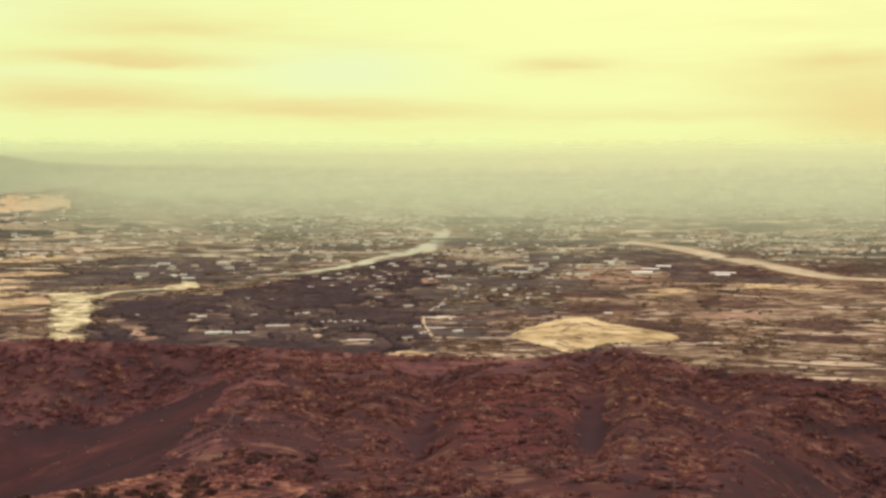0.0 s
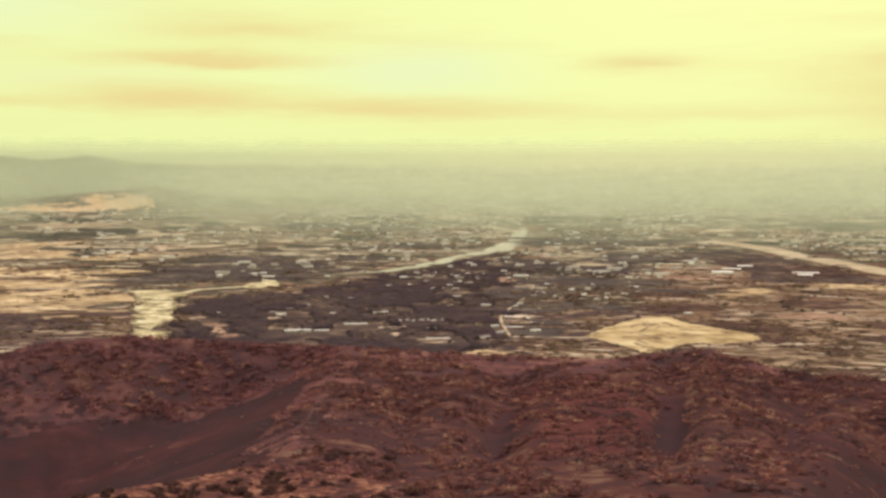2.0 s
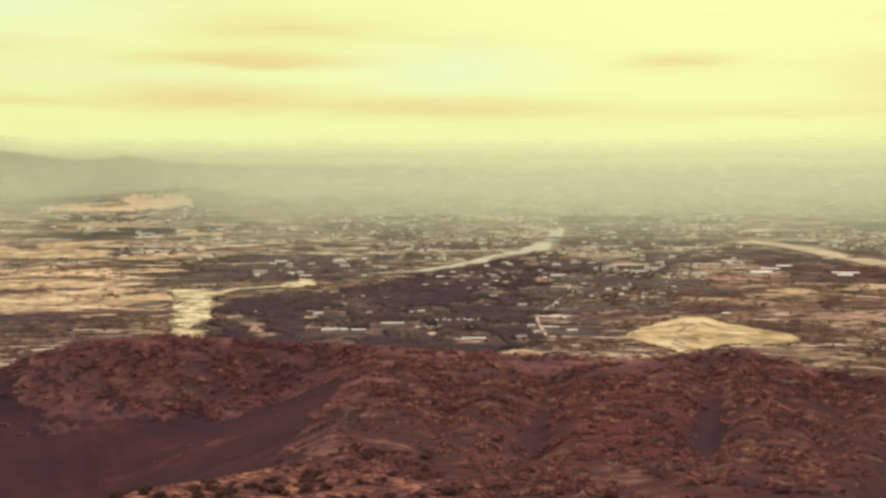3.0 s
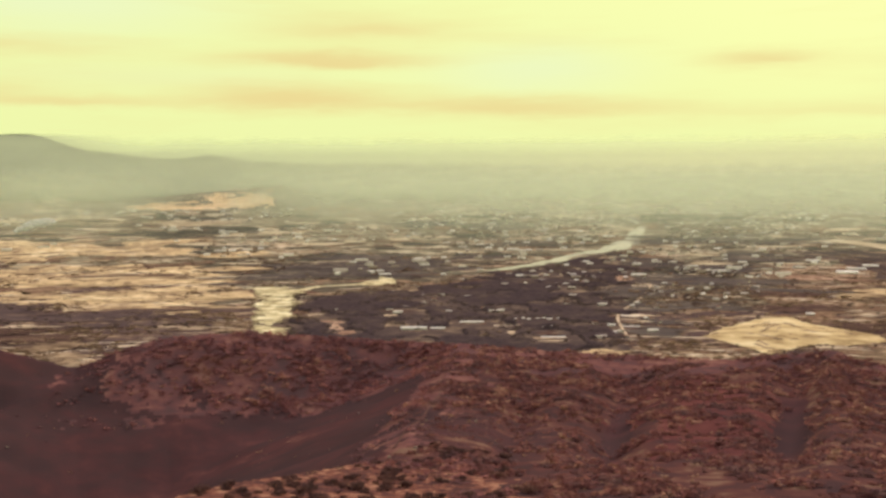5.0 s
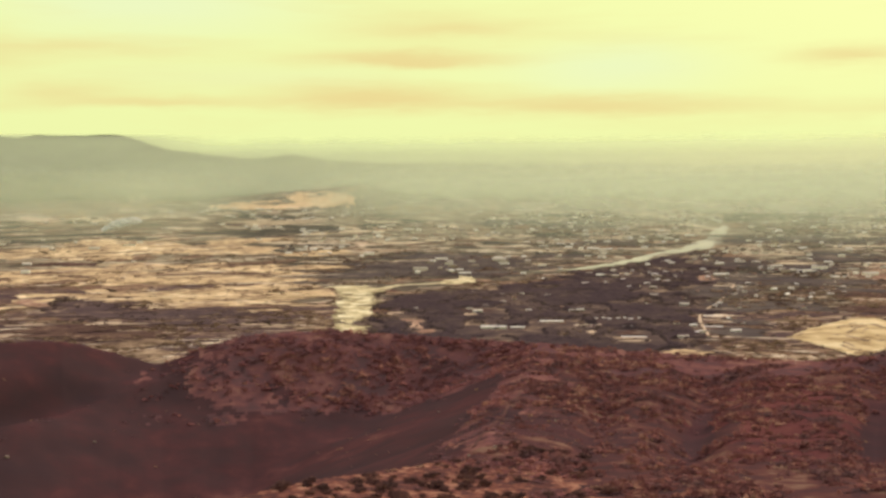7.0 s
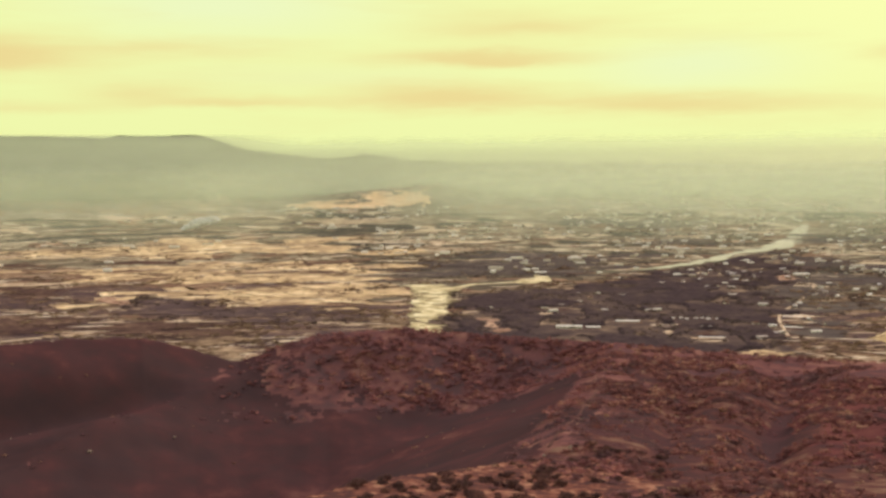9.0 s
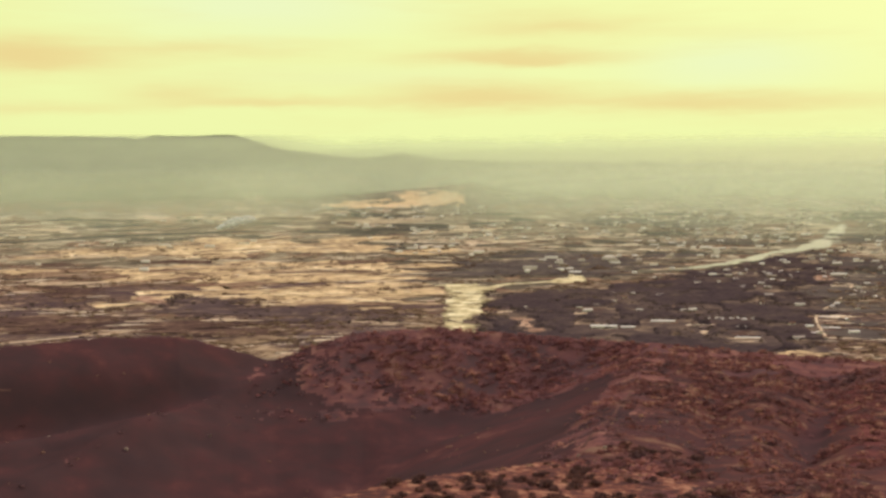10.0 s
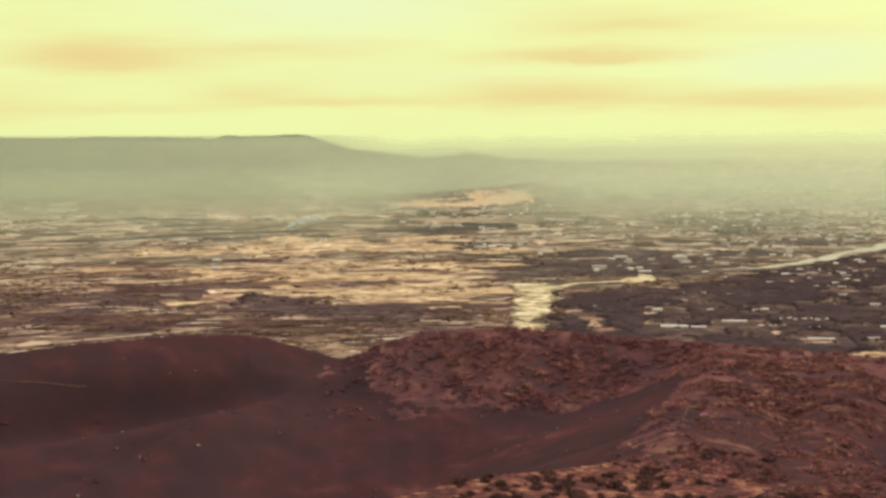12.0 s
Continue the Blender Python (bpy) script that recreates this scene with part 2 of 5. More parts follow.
boulder_mat = material("weathered_rock", ((0.1, (0.16, 0.11, 0.09)), (0.5, (0.26, 0.19, 0.15)), (0.9, (0.40, 0.32, 0.25))), grain=1.5, patch=0.3, bump=0.1)
wall_mat = material("whitewashed_wall", ((0.15, (0.46, 0.40, 0.33)), (0.6, (0.80, 0.75, 0.66)), (0.9, (0.90, 0.87, 0.80))), grain=0.6, patch=0.05, vary="object", spread=0.6)
roof_pale_mat = material("pale_sheet_roof", ((0.1, (0.30, 0.23, 0.18)), (0.4, (0.48, 0.40, 0.32)), (0.7, (0.84, 0.77, 0.66)), (0.95, (0.90, 0.87, 0.80))), grain=0.3, patch=0.05, vary="object", spread=0.8, rough=0.6)
roof_clay_mat = material("clay_tile_roof", ((0.2, (0.16, 0.08, 0.06)), (0.8, (0.36, 0.20, 0.14))), grain=0.5, patch=0.05, vary="object", spread=0.6)
shed_roof_mat = material("white_metal_roof", ((0.15, (0.62, 0.57, 0.49)), (0.6, (0.84, 0.80, 0.72)), (0.9, (0.93, 0.91, 0.86))), grain=0.3, patch=0.05, vary="object", spread=0.6, rough=0.6)
dark_mat = material("dark_opening", ((0.2, (0.03, 0.03, 0.03)), (0.8, (0.06, 0.055, 0.05))))
far_roof_mat = material("far_pale_roof", ((0.15, (0.24, 0.18, 0.14)), (0.45, (0.50, 0.42, 0.32)), (0.8, (0.90, 0.84, 0.72))), grain=0.3, patch=0.05, vary="island", spread=0.85)


def water_material():
    m = bpy.data.materials.new("river_water")
    m.use_nodes = True
    g = Nodes(m.node_tree)
    out, bsdf = g.add("ShaderNodeOutputMaterial"), g.add("ShaderNodeBsdfPrincipled")
    g.link(bsdf.outputs[0], out.inputs[0])
    bsdf.inputs["Base Color"].default_value = (0.46, 0.42, 0.30, 1)
    bsdf.inputs["Roughness"].default_value = 0.25
    pos = g.add("ShaderNodeNewGeometry").outputs["Position"]
    b = g.add("ShaderNodeBump")
    b.inputs["Strength"].default_value, b.inputs["Distance"].default_value = 0.25, 0.4
    g.link(g.noise(pos, 0.3, 3.0), b.inputs["Height"])
    g.link(b.outputs[0], bsdf.inputs["Normal"])
    return m


water_mat = water_material()


def haze_material():
    """Valley haze in drifts one behind another: thin over the near plain, thick before the mountains, fading out above the skyline."""
    m = bpy.data.materials.new("valley_haze")
    m.use_nodes = True
    g = Nodes(m.node_tree)
    out = g.add("ShaderNodeOutputMaterial")
    xyz = g.add("ShaderNodeSeparateXYZ")
    pos = g.add("ShaderNodeNewGeometry").outputs["Position"]
    g.link(pos, xyz.inputs[0])
    x, y, z = xyz.outputs
    r = g.calc("SQRT", g.calc("ADD", g.calc("MULTIPLY", x, x), g.calc("MULTIPLY", y, y)))
    az = g.calc("MULTIPLY", g.calc("ARCTAN2", x, y), 57.2958)
    el = g.calc("MULTIPLY", g.calc("DIVIDE", g.calc("SUBTRACT", z, EYE), r), 57.2958)
    # height above the rising plain
    climb = g.calc("MAXIMUM", g.calc("DIVIDE", g.calc("SUBTRACT", r, 2300.0), 2600.0), 0.0)
    above = g.calc("SUBTRACT", z, g.calc("MULTIPLY", g.calc("MULTIPLY", climb, climb), 130.0))
    bank = g.calc("GREATER_THAN", r, 4630.0)
    side = g.ramp(g.calc("MULTIPLY_ADD", az, 1.0 / 72, 0.5), ((0.10, 0.0), (0.36, 0.10), (0.48, 0.42), (0.70, 1.0), (0.90, 0.9)), smooth=True)
    stretch = g.add("ShaderNodeCombineXYZ")
    g.link(g.calc("MULTIPLY", az, 0.55), stretch.inputs[0])
    g.link(g.calc("MULTIPLY", el, 1.6), stretch.inputs[1])
    g.link(g.calc("MULTIPLY", r, 0.004), stretch.inputs[2])
    drift = g.noise(stretch.outputs[0], 1.0, 4.0, 0.55)
    wobble = g.calc("MULTIPLY_ADD", drift, 1.2, -0.6)
    # near drifts
    amount = g.ramp(g.calc("DIVIDE", r, 5000.0), ((0.52, 0.085), (0.64, 0.18), (0.76, 0.29), (0.86, 0.38), (0.92, 0.42)))
    amount = g.calc("MULTIPLY", amount, g.calc("MULTIPLY_ADD", side, 0.55, 0.9))
    amount = g.calc("MULTIPLY", amount, g.calc("MULTIPLY_ADD", drift, 1.3, 0.35))
    u = g.calc("DIVIDE", g.calc("ADD", az, 8.8), 3.2)
    amount = g.calc("MULTIPLY", amount, g.calc("MULTIPLY_ADD", g.calc("POWER", 2.718, g.calc("MULTIPLY", g.calc("MULTIPLY", u, u), -1.0)), -0.78, 1.0))
    foot = g.ramp(g.calc("DIVIDE", above, 60.0), ((0.0, 0.0), (0.35, 0.45), (1.0, 1.0)), smooth=True)
    top = g.ramp(g.calc("MULTIPLY_ADD", el, 0.25, g.calc("MULTIPLY_ADD", wobble, 0.25, 0.5)), ((0.40, 1.0), (0.75, 0.0)), smooth=True)
    near = g.calc("MULTIPLY", g.calc("MULTIPLY", amount, foot), top)
    # the bank before the mountains: a soft top in the east, thinner over the ridge in the west
    lift = g.calc("MULTIPLY_ADD", wobble, 0.35, el)
    soft_top = g.ramp(g.calc("MULTIPLY_ADD", lift, 0.25, 0.25), ((0.30, 1.0), (0.46, 0.96), (0.56, 0.88), (0.64, 0.52), (0.77, 0.0)), smooth=True)
    ridge_top = g.ramp(g.calc("MULTIPLY_ADD", el, 0.25, 0.25), ((0.30, 1.0), (0.68, 0.97), (0.745, 0.85), (0.785, 0.0)), smooth=True)
    west = g.ramp(g.calc("MULTIPLY_ADD", az, 1.0 / 72, 0.5), ((0.27, 1.0), (0.335, 0.0)), smooth=True)
    soft_top = g.calc("ADD", g.calc("MULTIPLY", soft_top, g.calc("SUBTRACT", 1.0, west)), g.calc("MULTIPLY", ridge_top, west))
    body = g.calc("MULTIPLY_ADD", side, 0.17, 0.84)
    wall = g.calc("MULTIPLY", g.calc("MULTIPLY", soft_top, body), g.ramp(g.calc("DIVIDE", above, 40.0), ((0.0, 0.35), (1.0, 1.0)), smooth=True))
    wall = g.calc("MULTIPLY", wall, g.calc("MULTIPLY_ADD", drift, 0.2, 0.92))
    dens = g.calc("ADD", g.calc("MULTIPLY", near, g.calc("SUBTRACT", 1.0, bank)), g.calc("MULTIPLY", wall, bank))
    dens = g.calc("MINIMUM", dens, 0.97)
    # the bank's colour brightens eastward, putting the sunward glow into its tone
    tone = g.mix(g.calc("MULTIPLY", side, bank), (0.585, 0.655, 0.475), (0.70, 0.745, 0.51))
    clear, lit, thru, both, mixed = (g.add("ShaderNodeBsdfTransparent"), g.add("ShaderNodeBsdfDiffuse"), g.add("ShaderNodeBsdfTranslucent"),
                                     g.add("ShaderNodeMixShader", i0=0.55), g.add("ShaderNodeMixShader"))
    for s in (lit, thru):
        g.link(tone, s.inputs[0])
    g.link(lit.outputs[0], both.inputs[1])
    g.link(thru.outputs[0], both.inputs[2])
    g.link(dens, mixed.inputs[0])
    g.link(clear.outputs[0], mixed.inputs[1])
    g.link(both.outputs[0], mixed.inputs[2])
    g.link(mixed.outputs[0], out.inputs[0])
    return m


haze_mat = haze_material()


# ---- shapes ----
def mesh_of(name, verts, faces, mats, index=None, smooth=False):
    me = bpy.data.meshes.new(name)
    me.from_pydata(np.asarray(verts).tolist(), [], np.asarray(faces).tolist() if not isinstance(faces, list) else faces)
    for m in mats:
        me.materials.append(m)
    if index is not None:
        me.polygons.foreach_set("material_index", np.asarray(index, dtype=np.int32))
    if smooth:
        me.polygons.foreach_set("use_smooth", np.ones(len(me.polygons), dtype=bool))
    me.update()
    return me


def part(name, data, parent, label=""):
    ob = new(name, data)
    ob.parent = parent
    return tagged(ob, label)


rng = np.random.default_rng(7)
LATTICE = rng.random((256, 256))


def value_noise(x, y):
    """Smooth noise from 0 to 1 on a unit lattice."""
    x, y = np.asarray(x, float), np.asarray(y, float)
    i, j = np.floor(x).astype(int), np.floor(y).astype(int)
    u, v = x - i, y - j
    u, v = u * u * (3 - 2 * u), v * v * (3 - 2 * v)
    a, b = LATTICE[i % 256, j % 256], LATTICE[(i + 1) % 256, j % 256]
    c, d = LATTICE[i % 256, (j + 1) % 256], LATTICE[(i + 1) % 256, (j + 1) % 256]
    return (a * (1 - u) + b * u) * (1 - v) + (c * (1 - u) + d * u) * v


def fractal(x, y, octaves=4):
    total, amp, size = 0.0, 1.0, 0.0
    for k in range(octaves):
        total = total + amp * value_noise(x * 2 ** k + 17 * k, y * 2 ** k + 31 * k)
        size += amp
        amp *= 0.5
    return total / size


def step(x, lo, hi):
    u = np.clip((x - lo) / (hi - lo), 0, 1)
    return u * u * (3 - 2 * u)


def soft_max(a, b, k=6.0):
    h = np.clip(0.5 + 0.5 * (a - b) / k, 0, 1)
    return b * (1 - h) + a * h + k * h * (1 - h)


def rise(r):
    """The plain climbs gently towards the foot of the mountains."""
    return 130 * np.clip((r - 2300) / 2600, 0, 1) ** 2


CREST_AZ = (-60, -29.6, -26.5, -22.3, -18.8, -17.0, -14.6, -11.6, -9.5, -6.9, -2.8, 2.7, 5.7, 9.5, 12.5, 15.1, 16.4, 17.9, 19.3, 20.2, 21.5, 24.7, 27.6, 30.4, 60)
CREST_EL = (-7.4, -7.3, -7.05, -6.8, -6.88, -7.36, -8.15, -7.13, -6.86, -6.82, -7.15, -7.5, -7.8, -8.0, -8.15, -8.15, -7.9, -7.68, -7.52, -7.95, -8.25, -8.6, -8.98, -9.15, -9.5)
CREST_R = (640, 660, 670, 680, 685, 688, 695, 700, 705, 710, 705, 700, 700, 690, 680, 670, 665, 658, 650, 645, 638, 620, 600, 590, 560)
RIB_AZ, RIB_R, RIB_Z = (-34, -27, -25, -21, -17.5, -14.5, -11, 0), (480, 515, 530, 580, 630, 672, 690, 690), (50, 55, 58, 65, 71, 80, 80, 60)
GULLIES = ((9.8, 0.8, 1.3, 7), (17.6, 0.3, 1.2, 9), (5.4, 1.2, 0.8, 3), (23.0, 0.5, 1.1, 6))
SPUR_R = (0, 150, 200, 235, 250, 262, 275, 300, 330, 420, 540, 700, 1000)
SPUR_AZ = (-75, -55, -20, -11, -8.2, -6.6, -4.6, -0.6, 0.2, 0.6, 2.0, 2.7, 2.7)


def eased(a, xs, ys):
    """Value along a line of points, its corners rounded."""
    return sum(np.interp(a + o, xs, ys) for o in (-4, -2, 0, 2, 4)) / 5


def hill_height(x, y):
    """The scrub hill between the camera and the plain: a far crest, a spur with a near shoulder, and a deep hollow beside it."""
    az, r = np.degrees(np.arctan2(x, y)), np.hypot(x, y)
    rc = np.interp(az, CREST_AZ, CREST_R)
    zc = EYE + rc * np.tan(np.radians(np.interp(az, CREST_AZ, CREST_EL)))
    u, v = x * 0.8 + y * 0.6, y * 0.8 - x * 0.6
    folds = fractal(u * 0.013 + 3.1, v * 0.007 + 0.8 * value_noise(u * 0.01, v * 0.01), 3) - 0.5
    rough = fractal(x * 0.02, y * 0.02, 4) - 0.5
    d = r - rc
    # the crest's dips and humps die out down the slope
    zl = EYE + rc * np.tan(np.radians(eased(az, CREST_AZ, CREST_EL)))
    zf = zc + (zl - zc) * step(-d, 10, 90)
    slope = 0.36 - 0.05 * step(az, -24, -8) - 0.07 * step(az, 0, 6)
    groove = 15 * np.exp(-((d + 62) / 20) ** 2) * step(-az, 11.0, 21)
    face = np.where(d < 0, zf - groove + slope * d + np.minimum(-d, 60) / 60 * 20 * folds, zc - 0.5 * d - 0.0006 * d * d)
    face = face + rough * np.where(d < 0, np.minimum(-d, 40) / 40 * 7, 2)
    # near shoulder and spur
    zs = np.interp(r, (0, 150, 250, 310, 420, 540, 700, 760, 1000), (139, 129.5, 117.6, 112.2, 98.5, 92, 88, 62, 0))
    zs = zs + (zc - 88) * np.clip(r / 700, 0, 1) ** 2
    edge = np.interp(r, SPUR_R, SPUR_AZ)
    lat = np.radians(edge - az) * np.maximum(r, 60)
    gully = sum(k * np.exp(-((az - a - b * (r - 450) / 200) / w) ** 2) * step(r, 250, 420) * (1 - step(r, 600, 690))
                for a, b, w, k in GULLIES)
    gully = gully + 26 * step(az, 23, 31) * (1 - step(r, 420, 600))
    inner = np.minimum(np.minimum(-d, 80) / 80, 1)
    shoulder = zs - gully + np.maximum(inner, 0) * (folds * 4.5 + rough * (3 + 4 * step(r, 290, 360))) - np.where(lat > 0, (0.42 + 0.4 * (1 - step(r, 280, 330))) * lat, 0)
    floor = 28 + 14 * folds
    rib = eased(az, RIB_AZ, RIB_Z) + 6 * folds + 3 * rough - 0.34 * np.abs(r - eased(az, RIB_AZ, RIB_R))
    z = soft_max(soft_max(soft_max(face, floor, 18), rib, 22), shoulder, 6)
    z = np.where(d > 0, soft_max(face, 0, 6), z)
    # the rounded top under and behind the eye
    top = np.maximum(1 - step(r, 100, 195), 1 - step(y, -300, -60))
    return z * (1 - top) + top * (127 + 9 * rough + 10 * (fractal(x * 0.006, y * 0.006, 2) - 0.5))


def painted_shade(x, y):
    """How far the hill's colour is darkened for shade: in the hollow and gullies, on the far shoulder, low beside the
    spur.
    """
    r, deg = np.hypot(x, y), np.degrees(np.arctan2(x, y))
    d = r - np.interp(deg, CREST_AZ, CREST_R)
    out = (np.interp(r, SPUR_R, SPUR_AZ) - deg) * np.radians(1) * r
    shade = np.maximum(step(-d, 58, 100) * step(out, 3, 22), step(-deg - 0.03 * d + 9 * (fractal(x * 0.012 + 40, y * 0.012, 3) - 0.5), 4.5, 19.5) * 0.95)
    # the rib's crest is darkened less, as if faintly lit
    shade = shade * (1 - 0.12 * np.exp(-((r - np.interp(deg, RIB_AZ, RIB_R)) / 7) ** 2) * step(-deg, 11, 14))
    shade = np.maximum(shade, np.maximum(step(deg, 18, 25) * step(-d, 110, 210) * 0.72, step(deg, 6, 16) * step(-d, 80, 170) * 0.45))
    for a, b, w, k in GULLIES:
        shade = np.maximum(shade, 1.1 * np.exp(-((deg - a - b * (r - 450) / 200) / (0.8 * w)) ** 2) * step(r, 330, 430) * (1 - step(r, 470, 640)) * min(k / 9, 1))
    return np.maximum(shade, (0.42 + 0.25 * (1 - step(deg, 4, 9))) * step(r, 300, 330) * (1 - step(r, 430, 520)))


def ground_height(x, y):
    r = np.hypot(x, y)
    mask = r < 1050
    return np.where(mask, np.maximum(hill_height(x, y), 0), rise(r))


def build_ground():
    az = np.concatenate([np.arange(-180, -36, 2.0), np.arange(-36, 36, 0.1), np.arange(36, 180, 2.0)])
    r = np.concatenate([np.arange(0.0, 200, 10.0), np.arange(200, 760, 3.0), np.arange(760, 960, 6.0), np.arange(960, 2400, 40.0), np.arange(2400, 4990, 60.0), [5003.0]])
    A, R = np.meshgrid(np.radians(az), r)
    X, Y = R * np.sin(A), R * np.cos(A) - 3
    Z = ground_height(X, Y)
    verts = np.stack([X, Y, Z], -1).reshape(-1, 3)
    n = len(az)
    i, j = np.meshgrid(np.arange(len(r) - 1), np.arange(n), indexing="ij")
    k = (j + 1) % n
    faces = np.stack([i * n + j, i * n + k, (i + 1) * n + k, (i + 1) * n + j], -1).reshape(-1, 4)[:, ::-1]
    mid = verts[faces].mean(1)
    on_hill = (np.hypot(mid[:, 0], mid[:, 1]) < 1050) & (mid[:, 2] > 2.5)
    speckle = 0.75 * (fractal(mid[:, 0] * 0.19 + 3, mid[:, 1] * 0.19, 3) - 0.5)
    shade = painted_shade(mid[:, 0], mid[:, 1])
    # faces that get the darker colour standing in for shade
    shady = on_hill & (shade + speckle * (1 - step(shade, 0.55, 0.8)) > 0.25 + 0.75 * fractal(mid[:, 0] * 0.05, mid[:, 1] * 0.05, 4))
    mr, ma = np.hypot(mid[:, 0], mid[:, 1]), np.degrees(np.arctan2(mid[:, 0], mid[:, 1]))
    fray = fractal(mid[:, 0] * 0.06, mid[:, 1] * 0.06, 4) - 0.5
    knoll = on_hill & (mr + 45 * fray + 120 * speckle + 26 * np.maximum(ma - 3.0, 0) < 303) & (mr > 60) & (ma > np.interp(mr, SPUR_R, SPUR_AZ) - 0.4)
    bare = on_hill & ~shady & (np.abs(ma - 13.4 + 8 * fray) < 2.6) & (mr > 330) & (mr < 590 + 100 * fray)
    spur = on_hill & (ma > np.interp(mr, SPUR_R, SPUR_AZ) - 6 * fray + 8 * speckle) & (mr < 625 + 110 * fray)
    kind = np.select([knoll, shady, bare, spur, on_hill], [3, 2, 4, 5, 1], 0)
    me = mesh_of("ground", verts, faces, [plain_mat, soil_mat, shade_soil_mat, knoll_mat, red_slope_mat, spur_mat], kind, smooth=True)
    return tagged(new("ground", me), "dry valley plain with a reddish scrub hill in front", "ground", kind="structure")


ground = build_ground()


def build_haze():
    """Upright drifts of haze, one behind another, each round the eye's side of the valley."""
    cols = np.radians(np.arange(-62, 62.1, 1))
    n = len(cols)
    for r in (2760, 3240, 3700, 4080, 4380, 4640):
        levels = np.linspace(float(rise(r)) - 2, EYE + r * math.tan(radians(2.6)), 14)
        verts = [(r * math.sin(a), r * math.cos(a), z) for z in levels for a in cols]
        faces = [(i * n + j, i * n + j + 1, (i + 1) * n + j + 1, (i + 1) * n + j) for i in range(13) for j in range(n - 1)]
        ob = new("haze_bank", mesh_of("haze_bank", verts, faces, [haze_mat], smooth=True))
        tagged(ob, "pale yellowish haze lying over the far valley", "haze", kind="structure")


build_haze()

RANGE_AZ = (-62, -29.3, -22.6, -20.9, -20.4, -19.7, -16.1, -14.1, -10.5, -9.4, -8.7, -7.9, -6.5, -3, 1, 6, 12, 20, 29, 62)
RANGE_EL = (1.9, 1.98, 2.04, 1.98, 1.86, 2.08, 2.08, 1.42, 1.00, 1.08, 1.20, 1.12, 0.9, 0.8, 0.75, 0.7, 0.6, 0.6, 0.6, 0.6)


def build_mountains():
    az = np.arange(-62, 62, 0.25)
    rr = np.array([4740, 4780, 4820, 4860, 4900, 4940, 4985.0])
    A, R = np.meshgrid(az, rr)
    top = EYE + 4900 * np.tan(np.radians(np.interp(A, RANGE_AZ, RANGE_EL) + 0.10 * (fractal(A * 0.9, A * 0, 3) - 0.5)))
    share = 1 - np.abs(R - 4900) / 165
    Z = 118 + (top - 118) * np.clip(share, 0, 1) ** 0.9 + (1 - share) * 40 * (fractal(A * 1.3, R * 0.01, 3) - 0.5)
    Z = np.where(R > 4980, 40, Z)
    X, Y = R * np.sin(np.radians(A)), R * np.cos(np.radians(A))
    n = len(az)
    faces = [(i * n + j, i * n + j + 1, (i + 1) * n + j + 1, (i + 1) * n + j) for i in range(len(rr) - 1) for j in range(n - 1)]
    ob = new("mountain_range", mesh_of("mountain_range", np.stack([X, Y, Z], -1).reshape(-1, 3), faces, [mountain_mat], smooth=True))
    return tagged(ob, "long flat-topped mountain range dim behind the haze", "mountains", kind="structure")


build_mountains()


# ---- plan of the plain ----
def inside(poly, x, y):
    """Which of the points lie in the polygon."""
    x, y = np.asarray(x, float), np.asarray(y, float)
    hit = np.zeros(x.shape, bool)
    for (x0, y0), (x1, y1) in zip(poly, poly[1:] + poly[:1]):
        cross = (y0 > y) != (y1 > y)
        hit ^= cross & (x < (x1 - x0) * (y - y0) / (y1 - y0 + 1e-9) + x0)
    return hit


GRAVEL = [(-250, 2098), (-238, 2140), (-215, 2120), (-194, 2150), (-178, 2080), (-158, 2030), (-166, 1940), (-148, 1830), (-157, 1750), (-144, 1660), (-150, 1580), (-138, 1500), (-132, 1420), (-168, 1420), (-180, 1540), (-200, 1660), (-198, 1738), (-214, 1818), (-212, 1923), (-234, 2000)]
MOUND = [(345, 1418), (390, 1496), (438, 1564), (474, 1606), (506, 1622), (508, 1553), (524, 1486), (545, 1423), (540, 1367), (488, 1324), (451, 1331), (427, 1316), (400, 1285), (376, 1275), (366, 1335), (356, 1383)]
DARK_FIELD = [(905, 2890), (1051, 2910), (1112, 2750), (1107, 2459), (1086, 2184), (1084, 2080), (901, 2110), (845, 2187), (915, 2381), (915, 2588)]
WOOD_C = [(-146, 1957), (33, 2049), (187, 2387), (410, 2791), (556, 2875), (373, 2003), (241, 1396), (133, 1529), (26, 1613), (-116, 1641)]
WOOD_W = [(-301, 2783), (-41, 2898), (37, 2308), (-33, 2258), (-298, 2311)]
TOWN_E = [(1360, 3555), (1862, 3186), (1496, 2558), (1352, 2728), (1238, 2961)]
TOWN_C = [(247, 2334), (461, 2505), (750, 2596), (577, 1962), (280, 1415), (224, 1482)]
DARK_FRONT = [(760, 2440), (860, 2500), (960, 2640), (1110, 2700), (1120, 2060), (700, 2120)]
TOWN_FAR = [(-22, 4285), (1321, 4152), (979, 3031), (585, 2951), (81, 3204)]
GOLD = [(-1590, 2817), (-1216, 3086), (-1058, 3309), (-638, 3434), (-413, 2860), (-277, 2044), (-230, 1729), (-312, 1671), (-522, 1853), (-662, 1972), (-660, 1783), (-850, 2074), (-1123, 2308), (-1402, 2482)]
BELT = [(-586, 1630), (-625, 1751), (-665, 1931), (-633, 1922), (-594, 1857), (-521, 1825), (-426, 1722), (-351, 1673), (-247, 1609), (-239, 1558), (-350, 1564), (-476, 1609), (-524, 1565)]
NEAR_WOOD = [(-140, 1640), (30, 1612), (140, 1528), (235, 1405), (240, 1340), (190, 1295), (60, 1290), (-80, 1330), (-130, 1400)]
